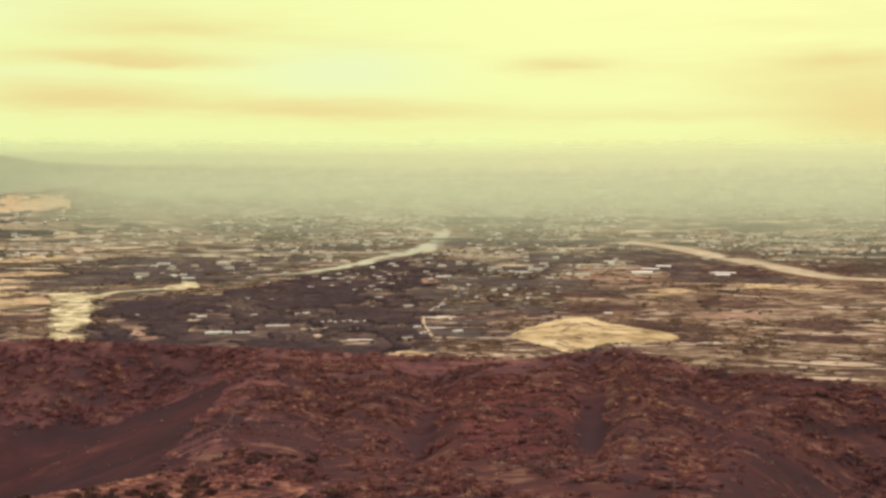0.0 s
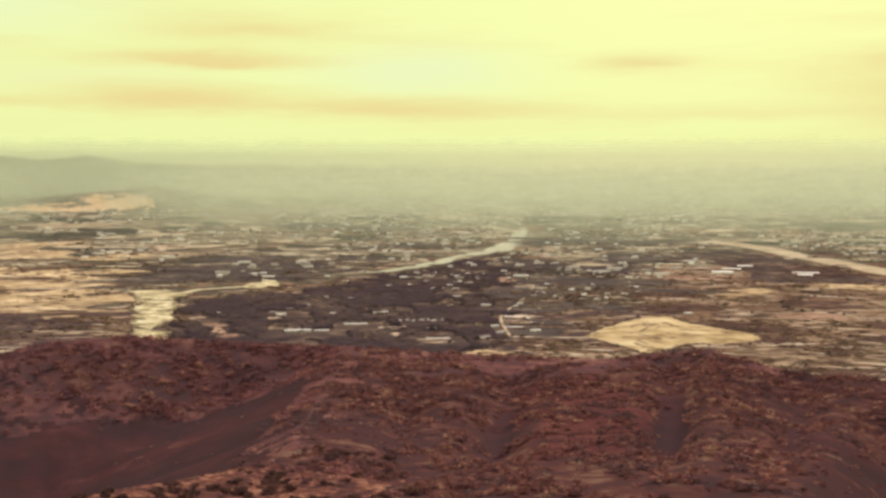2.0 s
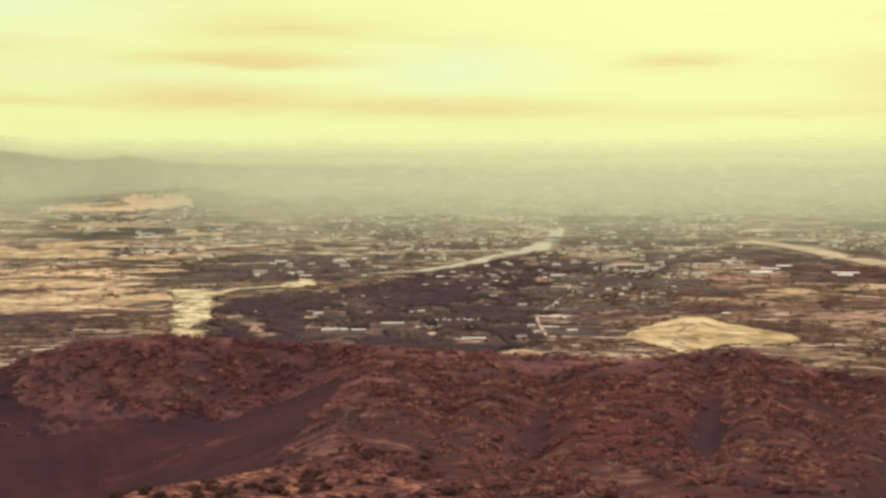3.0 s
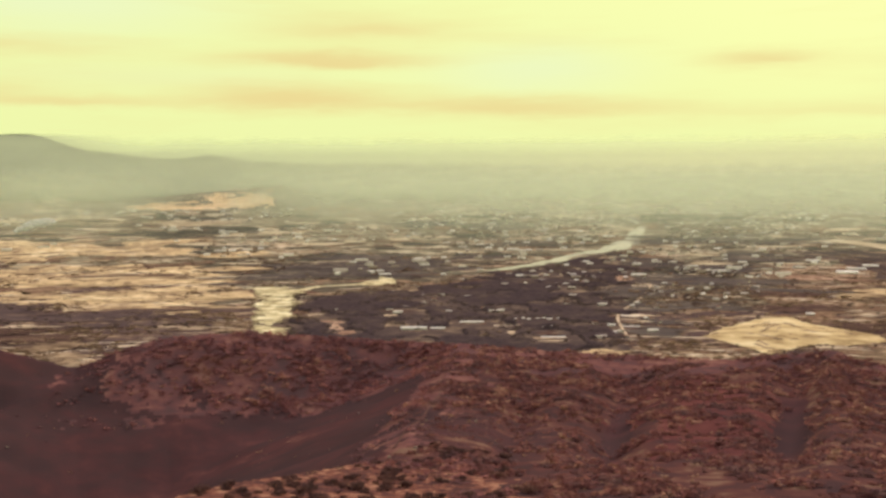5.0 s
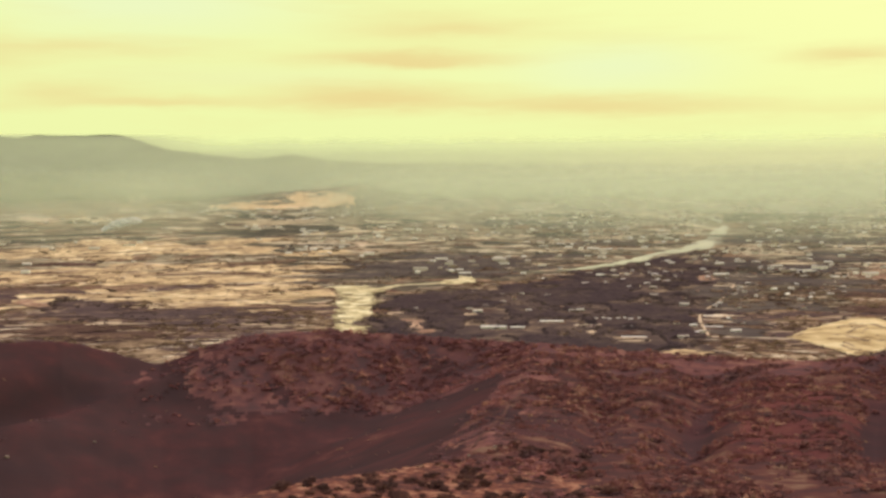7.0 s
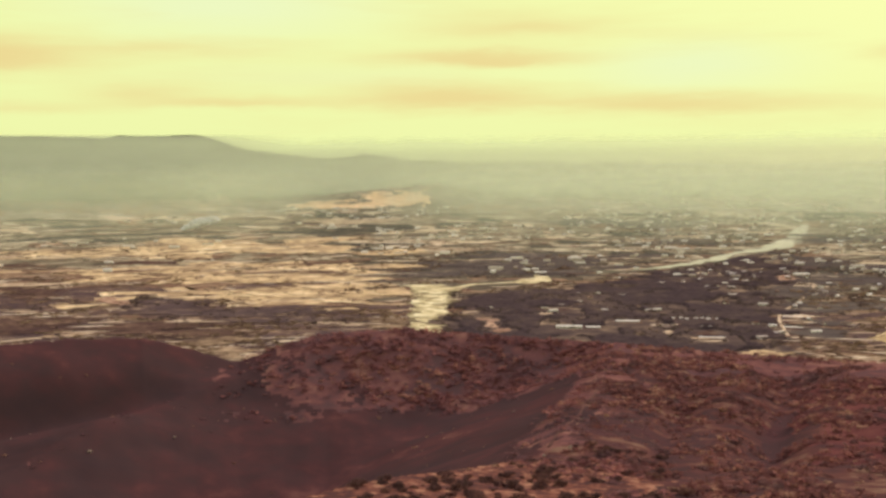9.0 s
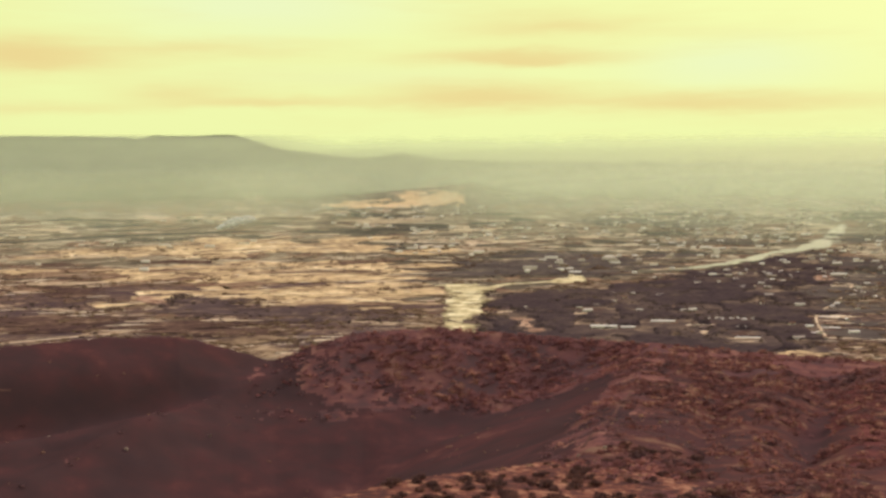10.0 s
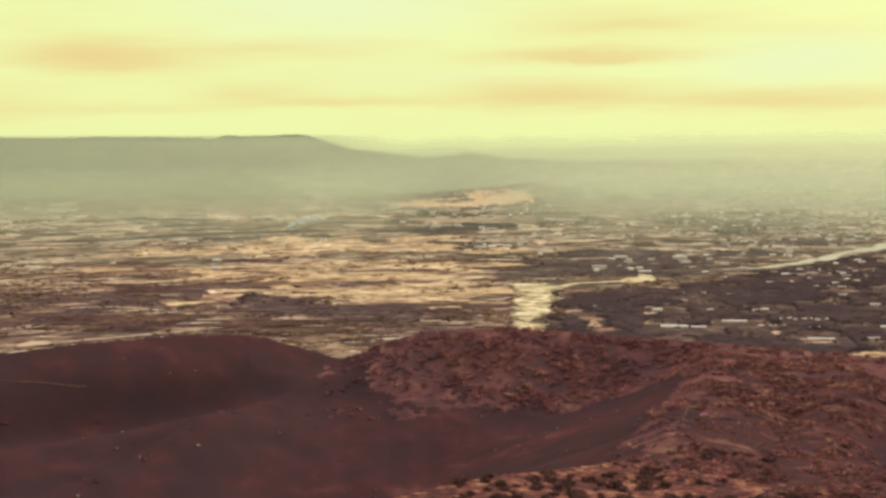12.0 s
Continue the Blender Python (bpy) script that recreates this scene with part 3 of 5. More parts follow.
FAR_GROVE = [(720, 3800), (860, 3850), (930, 4050), (790, 4080)]
LOWLAND = [(-1196, 2116), (-828, 2018), (-575, 1595), (-420, 1450), (-760, 1341)]
RIVER_A = [(716, 3700), (690, 3600), (610, 3292), (524, 3052), (462, 2961), (401, 2888), (340, 2737), (294, 2650), (238, 2566), (192, 2497), (128, 2458), (71, 2420)]
RIVER_B = [(-15, 2270), (-46, 2252), (-70, 2191), (-103, 2160), (-141, 2136), (-168, 2075), (-190, 2050)]
STRIP = [(1000, 3330), (1118, 3169), (1171, 2980), (1176, 2713), (1176, 2450), (1166, 2267), (1185, 2150), (1320, 2060)]
CANAL = [(-1760, 2900), (-1608, 3020), (-1455, 3164), (-1285, 3347), (-1074, 3464), (-925, 3535)]


def smoke_material():
    m = bpy.data.materials.new("thin_smoke")
    m.use_nodes = True
    g = Nodes(m.node_tree)
    out, clear, lit, mixed = g.add("ShaderNodeOutputMaterial"), g.add("ShaderNodeBsdfTransparent"), g.add("ShaderNodeBsdfDiffuse"), g.add("ShaderNodeMixShader")
    lit.inputs[0].default_value = (0.86, 0.88, 0.86, 1)
    pos = g.add("ShaderNodeNewGeometry").outputs["Position"]
    g.link(g.ramp(g.noise(pos, 0.03, 4.0), ((0.35, 0.10), (0.62, 0.75))), mixed.inputs[0])
    g.link(clear.outputs[0], mixed.inputs[1])
    g.link(lit.outputs[0], mixed.inputs[2])
    g.link(mixed.outputs[0], out.inputs[0])
    return m


def build_smoke():
    """A low drift of smoke from a field fire."""
    bm = bmesh.new()
    for k, (dx, dz, size) in enumerate(((0, 6, 9), (14, 12, 14), (32, 20, 18), (56, 27, 20), (84, 33, 18))):
        got = bmesh.ops.create_icosphere(bm, subdivisions=3, radius=size)
        for v in got["verts"]:
            v.co *= 0.8 + 0.4 * noise.noise(v.co * 0.12 + Vector((k, 0, 0)))
            v.co = Vector((v.co.x * 1.5 + dx, v.co.y, v.co.z * 0.7 + dz))
    me = bpy.data.meshes.new("smoke_plume")
    bm.to_mesh(me)
    bm.free()
    me.materials.append(smoke_material())
    ob = new("smoke_plume", me)
    ob.location = (-1075, 3540, float(rise(3700)))
    return tagged(ob, "thin bluish smoke drifting from a field fire", "smoke")


build_smoke()


def curve_points(pts, per=10):
    """A smooth line through the points."""
    p = np.array([pts[0], *pts, pts[-1]], float)
    out = []
    for i in range(1, len(p) - 2):
        for u in np.linspace(0, 1, per, endpoint=False):
            a, b, c, d = p[i - 1], p[i], p[i + 1], p[i + 2]
            out.append(0.5 * (2 * b + (c - a) * u + (2 * a - 5 * b + 4 * c - d) * u * u + (3 * b - a - 3 * c + d) * u ** 3))
    out.append(p[-2])
    return np.array(out)


def ribbon(name, pts, widths, mat, lift, ragged, label, category):
    c = curve_points(pts)
    w = np.interp(np.linspace(0, 1, len(c)), np.linspace(0, 1, len(widths)), widths)
    t = np.gradient(c, axis=0)
    t /= np.linalg.norm(t, axis=1)[:, None]
    nrm = np.stack([-t[:, 1], t[:, 0]], 1)
    k = np.arange(len(c))
    rows = []
    for s, seed in ((-0.5, 3.0), (0.0, 0.0), (0.5, 90.0)):
        wob = 1 + ragged * (fractal(k * 0.35 + seed, k * 0.0 + seed, 3) - 0.5) * 2 if s else np.zeros(len(c))
        q = c + nrm * (s * w * wob)[:, None]
        rows.append(np.column_stack([q, rise(np.hypot(q[:, 0], q[:, 1])) + lift]))
    n = len(c)
    verts = np.concatenate(rows)
    faces = [(a * n + i, a * n + i + 1, (a + 1) * n + i + 1, (a + 1) * n + i) for a in (0, 1) for i in range(n - 1)]
    ob = new(name, mesh_of(name, verts, faces, [mat], smooth=True))
    return tagged(ob, label, category, kind="structure")


def sheet(name, poly, mat, lift, label, category, dome=0.0, kind="structure", ragged=0.2, furrow=None):
    """A ragged-edged sheet over a polygon, domed towards its middle."""
    p = curve_points(poly + poly[:1], 10)[:-1]
    mid = p.mean(0)
    k = np.arange(len(p))
    p = mid + (p - mid) * (1 + ragged * (fractal(k * 0.7, k * 0 + len(poly), 3) - 0.5))[:, None]
    n, rings = len(p), 18 if furrow else 6
    verts = []
    for s in np.linspace(1, 0.08, rings):
        q = mid + (p - mid) * s
        h = dome * (1 - s ** 2) * (0.8 + 0.4 * fractal(q[:, 0] * 0.03, q[:, 1] * 0.03, 2))
        verts.append(np.column_stack([q, rise(np.hypot(q[:, 0], q[:, 1])) + lift + h]))
    verts = np.concatenate(verts)
    faces = [(a * n + i, a * n + (i + 1) % n, (a + 1) * n + (i + 1) % n, (a + 1) * n + i) for a in range(rings - 1) for i in range(n)]
    faces.append(tuple((rings - 1) * n + i for i in range(n)))
    ring, along = np.divmod(np.arange(len(faces)), n)
    # streaks along the contours
    worn = (fractal(ring * 2.3 + 5, along * 0.045, 2) > 0.72).astype(int) if furrow else None
    ob = new(name, mesh_of(name, verts, faces, [mat, furrow] if furrow else [mat], worn, smooth=True))
    return tagged(ob, label, category, kind=kind)


ribbon("river", RIVER_A, (16, 34, 54, 62, 46, 24, 40, 32, 28, 20, 10, 7), water_mat, 0.5, 0.75, "pale shallow river winding through the plain", "river")
ribbon("side_channel", RIVER_B, (24, 24, 18, 14, 13, 15, 14), gravel_mat, 0.55, 0.5, "pale sandy side channel of the river", "sandbar")
sheet("sand_hook", [(-44, 2385), (-25, 2375), (-10, 2240), (-15, 2176), (-66, 2160), (-64, 2215), (-42, 2265)], gravel_mat, 0.62, "pale sand hook where the channel leaves the river", "sandbar")
sheet("gravel_bed", GRAVEL, wet_gravel_mat, 0.5, "pale braided gravel bed at the river bend", "gravel bed", ragged=0.4)
sheet("stubble_mound", MOUND, mound_mat, 0.5, "golden stubble field on a low mound", "field", dome=4.5, ragged=0.10, furrow=tan_mat)
sheet("dark_field", DARK_FIELD, wood_floor_mat, 0.45, "dark scrub-covered field beside the dirt strip", "field")
ribbon("dirt_strip", STRIP, (40, 60, 70, 68, 66, 62, 56, 46), far_bare_mat, 0.6, 0.2, "long pale dirt strip across the plain", "dirt road")
ribbon("canal", CANAL, (66, 70, 60, 66, 56, 40), grove_mat, 0.6, 0.5, "dark overgrown canal line", "canal")


def build_quarry_hill():
    """A hazy spur of the mountains with a bare quarried face at its foot."""
    az, out = np.meshgrid(np.arange(-13, -0.9, 0.08), np.linspace(0, 1, 22))
    crest = EYE + 4560 * np.tan(np.radians(np.interp(az, (-13, -11, -9, -7.6, -6.6, -6.0, -5.2, -4.0, -3.0, -1.0), (-0.80, -0.62, -0.42, -0.28, -0.14, -0.08, -0.14, -0.32, -0.52, -0.9))))
    r = 4330 + 240 * out
    ground_z = rise(r) - 0.5
    z = ground_z + np.maximum(crest - ground_z, 0) * np.clip(out, 0, 1) ** 1.7 * (0.75 + 0.5 * fractal(az * 2.2, out * 4, 4) * (1 - out * 0.5))
    x, y = r * np.sin(np.radians(az)), r * np.cos(np.radians(az))
    n = az.shape[1]
    faces = [(i * n + j, i * n + j + 1, (i + 1) * n + j + 1, (i + 1) * n + j) for i in range(az.shape[0] - 1) for j in range(n - 1)]
    fray = fractal(az * 2.5 + 4, out * 9, 4) - 0.5
    bands = fractal(az * 0.9, out * 7 + 0.4 * az, 3)
    pit = (np.abs(az + 7.3 + 1.2 * fray) < 1.45) & (np.abs(out - 0.54 + 0.4 * fray) < 0.30) & (bands < 0.66)
    tongue = (np.abs(az + 10.3 + 1.2 * fray) < 1.9) & (np.abs(out - 0.36 + 0.3 * fray) < 0.22 + 0.03 * (az + 10)) & (bands < 0.70)
    kind = np.where(pit | tongue, 1, 0)[:-1, :-1].ravel()
    ob = new("quarry_hill", mesh_of("quarry_hill", np.stack([x, y, z], -1).reshape(-1, 3), faces, [foothill_mat, orange_slope_mat], kind, smooth=True))
    return tagged(ob, "hazy spur of the mountains with a bare orange quarried face", "hill", kind="structure")


build_quarry_hill()


def build_foothills():
    """Low swells at the foot of the mountains, some wooded, some bare, standing out of the haze."""
    verts, faces, kind = [], [], []
    spots = [(a, r) for r in (4600, 4560, 4470, 4370, 4260) for a in np.arange(-36, 36, 1.5)]
    for a, r in spots:
        a, r = a + rng.normal(0, 0.6), r + rng.uniform(-40, 40)
        if -13 < a < -4.5 and r > 4200:
            continue
        half, deep = rng.uniform(45, 190), rng.uniform(60, 130)
        tall = rng.uniform(6, 15) * (1.0 - 0.75 * float(step(a, -6, 2))) * (0.6 if r < 4400 else 1.0) * (rng.uniform(0.9, 1.5) if r > 4570 else 1.0)
        tone = int(rng.choice([0, 0, 1, 1, 2]))
        turn, base = -radians(a) + rng.normal(0, 0.15), len(verts)
        u, v = np.meshgrid(np.linspace(-1, 1, 19), np.linspace(-1, 1, 9))
        x, y = u * half, v * deep
        c, s = math.cos(turn), math.sin(turn)
        px, py = r * math.sin(radians(a)) + x * c - y * s, r * math.cos(radians(a)) + x * s + y * c
        bulk = np.clip(1 - np.abs(u) ** 2.4 - v ** 2, -0.1, 1) * (0.5 + fractal(px * 0.02, py * 0.02, 3))
        verts += list(zip(px.ravel(), py.ravel(), (rise(np.hypot(px, py)) + tall * bulk).ravel()))
        new_faces = [(base + i * 19 + j, base + i * 19 + j + 1, base + i * 19 + j + 20, base + i * 19 + j + 19) for i in range(8) for j in range(18)]
        faces += new_faces
        mixed = fractal(px * 0.025 + 30, py * 0.025, 3)[:-1, :-1].ravel()
        kind += [(1 if m > 0.56 else (2 if m > 0.5 and tone == 2 else 0)) for m in mixed]
    ob = new("foothills", mesh_of("foothills", verts, faces, [foothill_mat, strip_mat, gold_mat], np.array(kind), smooth=True))
    return tagged(ob, "low hazy foothills, part scrub and part bare earth", "hills", kind="structure")


build_foothills()
for poly, where in ((WOOD_C, "on the river flat"), (NEAR_WOOD, "below the hill")):
    sheet("wood_floor", poly, wood_floor_mat, 0.39 + 0.04 * len(where) / 5, "dark undergrowth of the woods " + where, "undergrowth", ragged=0.7)

PATCHES = []
SHEDS = ((15, 1510), (44, 1517), (89, 1582), (174, 1620), (282, 1522), (303, 1640), (174, 1424), (850, 2354), (900, 2440), (955, 2510), (984, 2271), (1010, 2330))


def streaks(x, y, w, d, k, lift):
    """Ragged streaks that run into one another and fill a space w across and d deep, as seen from the hill."""
    rnd = np.random.default_rng(900 + k)
    count = int(np.clip(d / (0.007 * y), 3, 14))
    a = -math.atan2(x, y)
    q = np.linspace(0, 2 * math.pi, 33)[:-1]
    verts, faces = [], []
    for i in range(count):
        at = (i + 0.5) / count * 2 - 1 + rnd.normal(0, 0.08)
        long = w * (1.0 - 0.55 * at * at) * rnd.uniform(0.45, 1.0)
        cu, cv = rnd.uniform(-0.5, 0.5) * (w * 1.05 - long), at * d * 0.5
        rim = 1 + 0.9 * (fractal(np.cos(q) * 3 + 7.3 * k + i, np.sin(q) * 3 + 40 + 2.7 * i, 3) - 0.5)
        u = cu + np.cos(q) * 0.5 * long * rim
        v = cv + np.sign(np.sin(q)) * np.abs(np.sin(q)) ** 0.8 * d / count * rnd.uniform(0.65, 1.05) * rim + 0.03 * d * np.sin(u / w * 4 + k)
        px, py = x + u * math.cos(a) - v * math.sin(a), y + u * math.sin(a) + v * math.cos(a)
        b = len(verts)
        verts += list(zip(px, py, rise(np.hypot(px, py)) + lift + 0.0004 * i))
        faces.append(tuple(range(b, b + len(q))))
    return verts, faces


def patch(x, y, w, d, mat, label, category="field"):
    """An uneven plot of the plain."""
    k = len(PATCHES)
    verts, faces = streaks(x, y, w, d, k, 0.62 + 0.006 * k)
    PATCHES.append((x, y, w, d))
    return tagged(new("field_patch", mesh_of("field_patch", verts, faces, [mat])), label, category, kind="structure")


def build_far_cover():
    """Low groves, scrub and bare ground scattered over the far half of the plain."""
    for name, n, lo, hi, mat, lift, label in (("far_groves", 130, 60, 300, grove_mat, 0.50, "dark olive groves and scrub far across the plain"), ("far_bare_ground", 90, 40, 190, far_bare_mat, 0.56, "pale bare ground far across the plain")):
        verts, faces, k = [], [], 0
        while k < n:
            r, a = 1 / rng.uniform(1 / 4450, 1 / 2350), radians(rng.uniform(-32, 33))
            x, y = r * math.sin(a), r * math.cos(a)
            if inside(GOLD, x, y) or inside(DARK_FIELD, x, y) or near_line(np.array(x), np.array(y), 110):
                continue
            k += 1
            v, f = streaks(x, y, rng.uniform(lo, hi), rng.uniform(0.35, 0.9) * lo * 1.6 * r / 3000, 300 + k + n, lift + 0.0003 * k)
            faces += [tuple(len(verts) + i for i in p) for p in f]
            verts += v
        tagged(new(name, mesh_of(name, verts, faces, [mat])), label, "ground cover", kind="stuff")


TAN, PINK, BROWN, PALE = "tan stubble plot on the plain", "bare pinkish earth plot on the plain", "dark ploughed plot on the plain", "pale bare plot on the plain"
SCRUB = "dark scrub and undergrowth on the plain"
# the river flat
for x, y, w, d, coat, label in ((-90, 1598, 34, 30, pink_mat, PINK), (-70, 1480, 42, 34, pink_mat, PINK), (-80, 1540, 20, 60, pink_mat, PINK), (-210, 1560, 54, 100, tan_mat, TAN), (174, 1464, 43, 36, brown_mat, BROWN), (167, 1415, 40, 14, dirt_mat, PALE), (170, 1390, 38, 12, dirt_mat, PALE),
                                (1, 1721, 67, 26, brown_mat, BROWN), (-18, 1671, 27, 22, dirt_mat, PALE), (8, 2053, 42, 60, tan_mat, TAN), (144, 2234, 50, 50, brown_mat, BROWN), (218, 1290, 60, 43, gold_mat, TAN), (316, 1642, 44, 30, dirt_mat, PALE),
                                (-116, 1686, 23, 18, dirt_mat, PALE), (138, 2487, 84, 60, dirt_mat, PALE), (128, 1469, 18, 22, dirt_mat, PALE)):
    patch(x, y, w, d, coat, label)
# bars of the gravel bed
for x, y, w, d in ((-228, 2100, 84, 60), (-196, 2035, 92, 90), (-196, 1930, 66, 90), (-184, 1840, 74, 80), (-180, 1750, 58, 80), (-172, 1670, 60, 70), (-168, 1600, 38, 60), (-160, 1530, 42, 60), (-154, 1460, 40, 60)):
    patch(x, y, w, d, gravel_mat, "pale yellow gravel bar in the braided river bed", "gravel bar")
# the eastern fields
for x, y, w, d, coat, label in ((980, 2009, 203, 110, gold_mat, TAN), (737, 1929, 106, 190, gold_mat, TAN), (763, 2252, 212, 120, pink_mat, PINK), (705, 2403, 73, 60, dirt_mat, PALE), (695, 1586, 102, 80, pink_mat, PINK), (872, 1720, 79, 130, tan_mat, TAN),
                                (615, 1958, 147, 130, brown_mat, BROWN), (776, 1736, 125, 120, brown_mat, BROWN), (564, 1365, 50, 90, brown_mat, BROWN), (690, 1336, 130, 60, brown_mat, BROWN), (1266, 2760, 182, 200, brown_mat, BROWN), (1290, 2394, 135, 280, brown_mat, BROWN),
                                (508, 1248, 102, 90, tan_mat, TAN), (630, 1244, 100, 50, tan_mat, TAN)):
    patch(x, y, w, d, coat, label)
for x, y, w, d, coat, label in ((470, 1180, 70, 30, tan_mat, TAN), (600, 1150, 120, 26, dirt_mat, PALE), (564, 1052, 76, 14, dirt_mat, PALE), (549, 1520, 109, 60, brown_mat, BROWN), (764, 1458, 105, 120, brown_mat, BROWN), (1050, 2364, 150, 300, brown_mat, BROWN), (408, 2265, 40, 110, pink_mat, PINK), (575, 1450, 130, 60, brown_mat, BROWN), (690, 1245, 150, 60, tan_mat, TAN), (560, 1190, 130, 40, tan_mat, TAN), (860, 1560, 150, 90, tan_mat, TAN), (560, 1720, 150, 110, brown_mat, BROWN), (420, 1760, 150, 120, scrub_floor_mat, SCRUB), (1000, 1850, 190, 110, tan_mat, TAN)):
    patch(x, y, w, d, coat, label)
# scrub beyond the river
for x, y, w, d in ((-60, 2420, 290, 200), (-190, 2560, 300, 260), (-40, 2700, 330, 240), (-230, 2370, 200, 120), (60, 2560, 200, 160), (-120, 2860, 260, 160), (-330, 2330, 110, 60), (-352, 2480, 90, 50), (-300, 2200, 90, 40), (706, 3267, 260, 260), (860, 3244, 260, 240), (1000, 3180, 200, 200), (540, 2650, 190, 260), (650, 2499, 200, 220), (800, 2760, 240, 260), (500, 2250, 170, 240), (381, 1990, 120, 200), (600, 2160, 200, 150), (360, 1760, 110, 150), (300, 1470, 80, 90), (330, 1570, 70, 60), (640, 1990, 200, 60), (305, 3762, 330, 240), (334, 3230, 260, 190), (166, 2836, 190, 110), (52, 3875, 330, 160)):
    patch(x, y, w, d, scrub_floor_mat, SCRUB)
# the western fields
for x, y, w, d, coat, label in ((-850, 1978, 110, 230, brown_mat, BROWN), (-672, 1840, 52, 130, pink_mat, PINK), (-682, 1518, 208, 200, brown_mat, BROWN), (-488, 1571, 60, 18, dirt_mat, PALE), (-386, 1374, 88, 80, tan_mat, TAN), (-341, 1276, 60, 80, tan_mat, TAN),
                                (-284, 3197, 101, 130, dirt_mat, PALE), (-395, 2942, 162, 180, gold_mat, TAN), (-502, 2274, 374, 190, gold_mat, TAN), (-397, 1986, 258, 220, gold_mat, TAN), (-903, 2144, 202, 50, dirt_mat, PALE), (-690, 1296, 39, 40, dirt_mat, PALE),
                                (-606, 1288, 25, 16, dirt_mat, PALE), (-900, 2640, 170, 70, brown_mat, BROWN), (-600, 3330, 260, 110, gold_mat, TAN), (-430, 3560, 240, 120, far_bare_mat, PALE), (-640, 3880, 300, 140, far_bare_mat, PALE), (-330, 2560, 120, 110, gold_mat, TAN), (-714, 4231, 77, 60, dirt_mat, PALE), (-420, 1680, 250, 130, belt_mat, SCRUB), (-560, 1760, 150, 230, belt_mat, SCRUB), (-340, 1590, 220, 60, belt_mat, SCRUB), (-490, 1500, 170, 120, brown_mat, BROWN), (-420, 1440, 150, 70, brown_mat, BROWN)):
    patch(x, y, w, d, coat, label)
for course, wide in (([(-1222, 2162), (-1119, 2206), (-981, 2160), (-748, 2150)], 10), ([(-650, 1340), (-580, 1410), (-527, 1460), (-440, 1440)], 9),
                     ([(-600, 1550), (-382, 1569), (-216, 1544)], 8), ([(261, 1440), (288, 1649), (349, 1840), (404, 2029), (430, 2140)], 3.5),
                     ([(-1640, 2990), (-1587, 3024), (-1420, 3087)], 30), ([(609, 2343), (740, 2380), (880, 2410)], 12)):
    ribbon("farm_track", course, (wide,) * 3, dirt_mat, 0.7, 0.25, "pale dirt farm track", "track")

# ---- field plots ----
KEEP_OUT = [GRAVEL, MOUND, DARK_FIELD]
RIVER_LINE = np.concatenate([curve_points(RIVER_A), curve_points(RIVER_B), curve_points(STRIP), curve_points(CANAL)])


def near_line(x, y, reach):
    d = np.full(np.shape(x), 1e9)
    for a, b in RIVER_LINE[::2]:
        d = np.minimum(d, np.hypot(x - a, y - b))
    return d < reach


def split(x0, y0, x1, y1, out, rnd):
    w, h = x1 - x0, y1 - y0
    k = min(max((y0 + 0.6 * abs(x0)) / 2300, 0.55), 1.3)
    if w < k * rnd.uniform(40, 170) and h < k * rnd.uniform(24, 105):
        out.append((x0, y0, x1, y1))
        return
    c = rnd.uniform(0.35, 0.65)
    if w > h * rnd.uniform(0.8, 2.6):
        split(x0, y0, x0 + w * c, y1, out, rnd), split(x0 + w * c, y0, x1, y1, out, rnd)
    else:
        split(x0, y0, x1, y0 + h * c, out, rnd), split(x0, y0 + h * c, x1, y1, out, rnd)


def warp(x, y):
    """Bends the plots' grid so that lanes and edges are not straight."""
    a = radians(33) + 0.5 * (value_noise(x * 0.0011 + 5, y * 0.0011) - 0.5)
    u, v = x * np.cos(a) - (y - 2600) * np.sin(a), x * np.sin(a) + (y - 2600) * np.cos(a) + 2600
    u, v = u + 150 * (fractal(x * 0.004, y * 0.004, 3) - 0.5), v + 150 * (fractal(x * 0.004 + 50, y * 0.004, 3) - 0.5)
    return u, v + 95 * (fractal(x * 0.016 + 9, y * 0.016, 3) - 0.5)


EDGE = 9
OUTLINE = [(k / EDGE, 0) for k in range(EDGE)] + [(1, k / 5) for k in range(5)] + [(1 - k / EDGE, 1) for k in range(EDGE)] + [(0, 1 - k / 5) for k in range(5)]


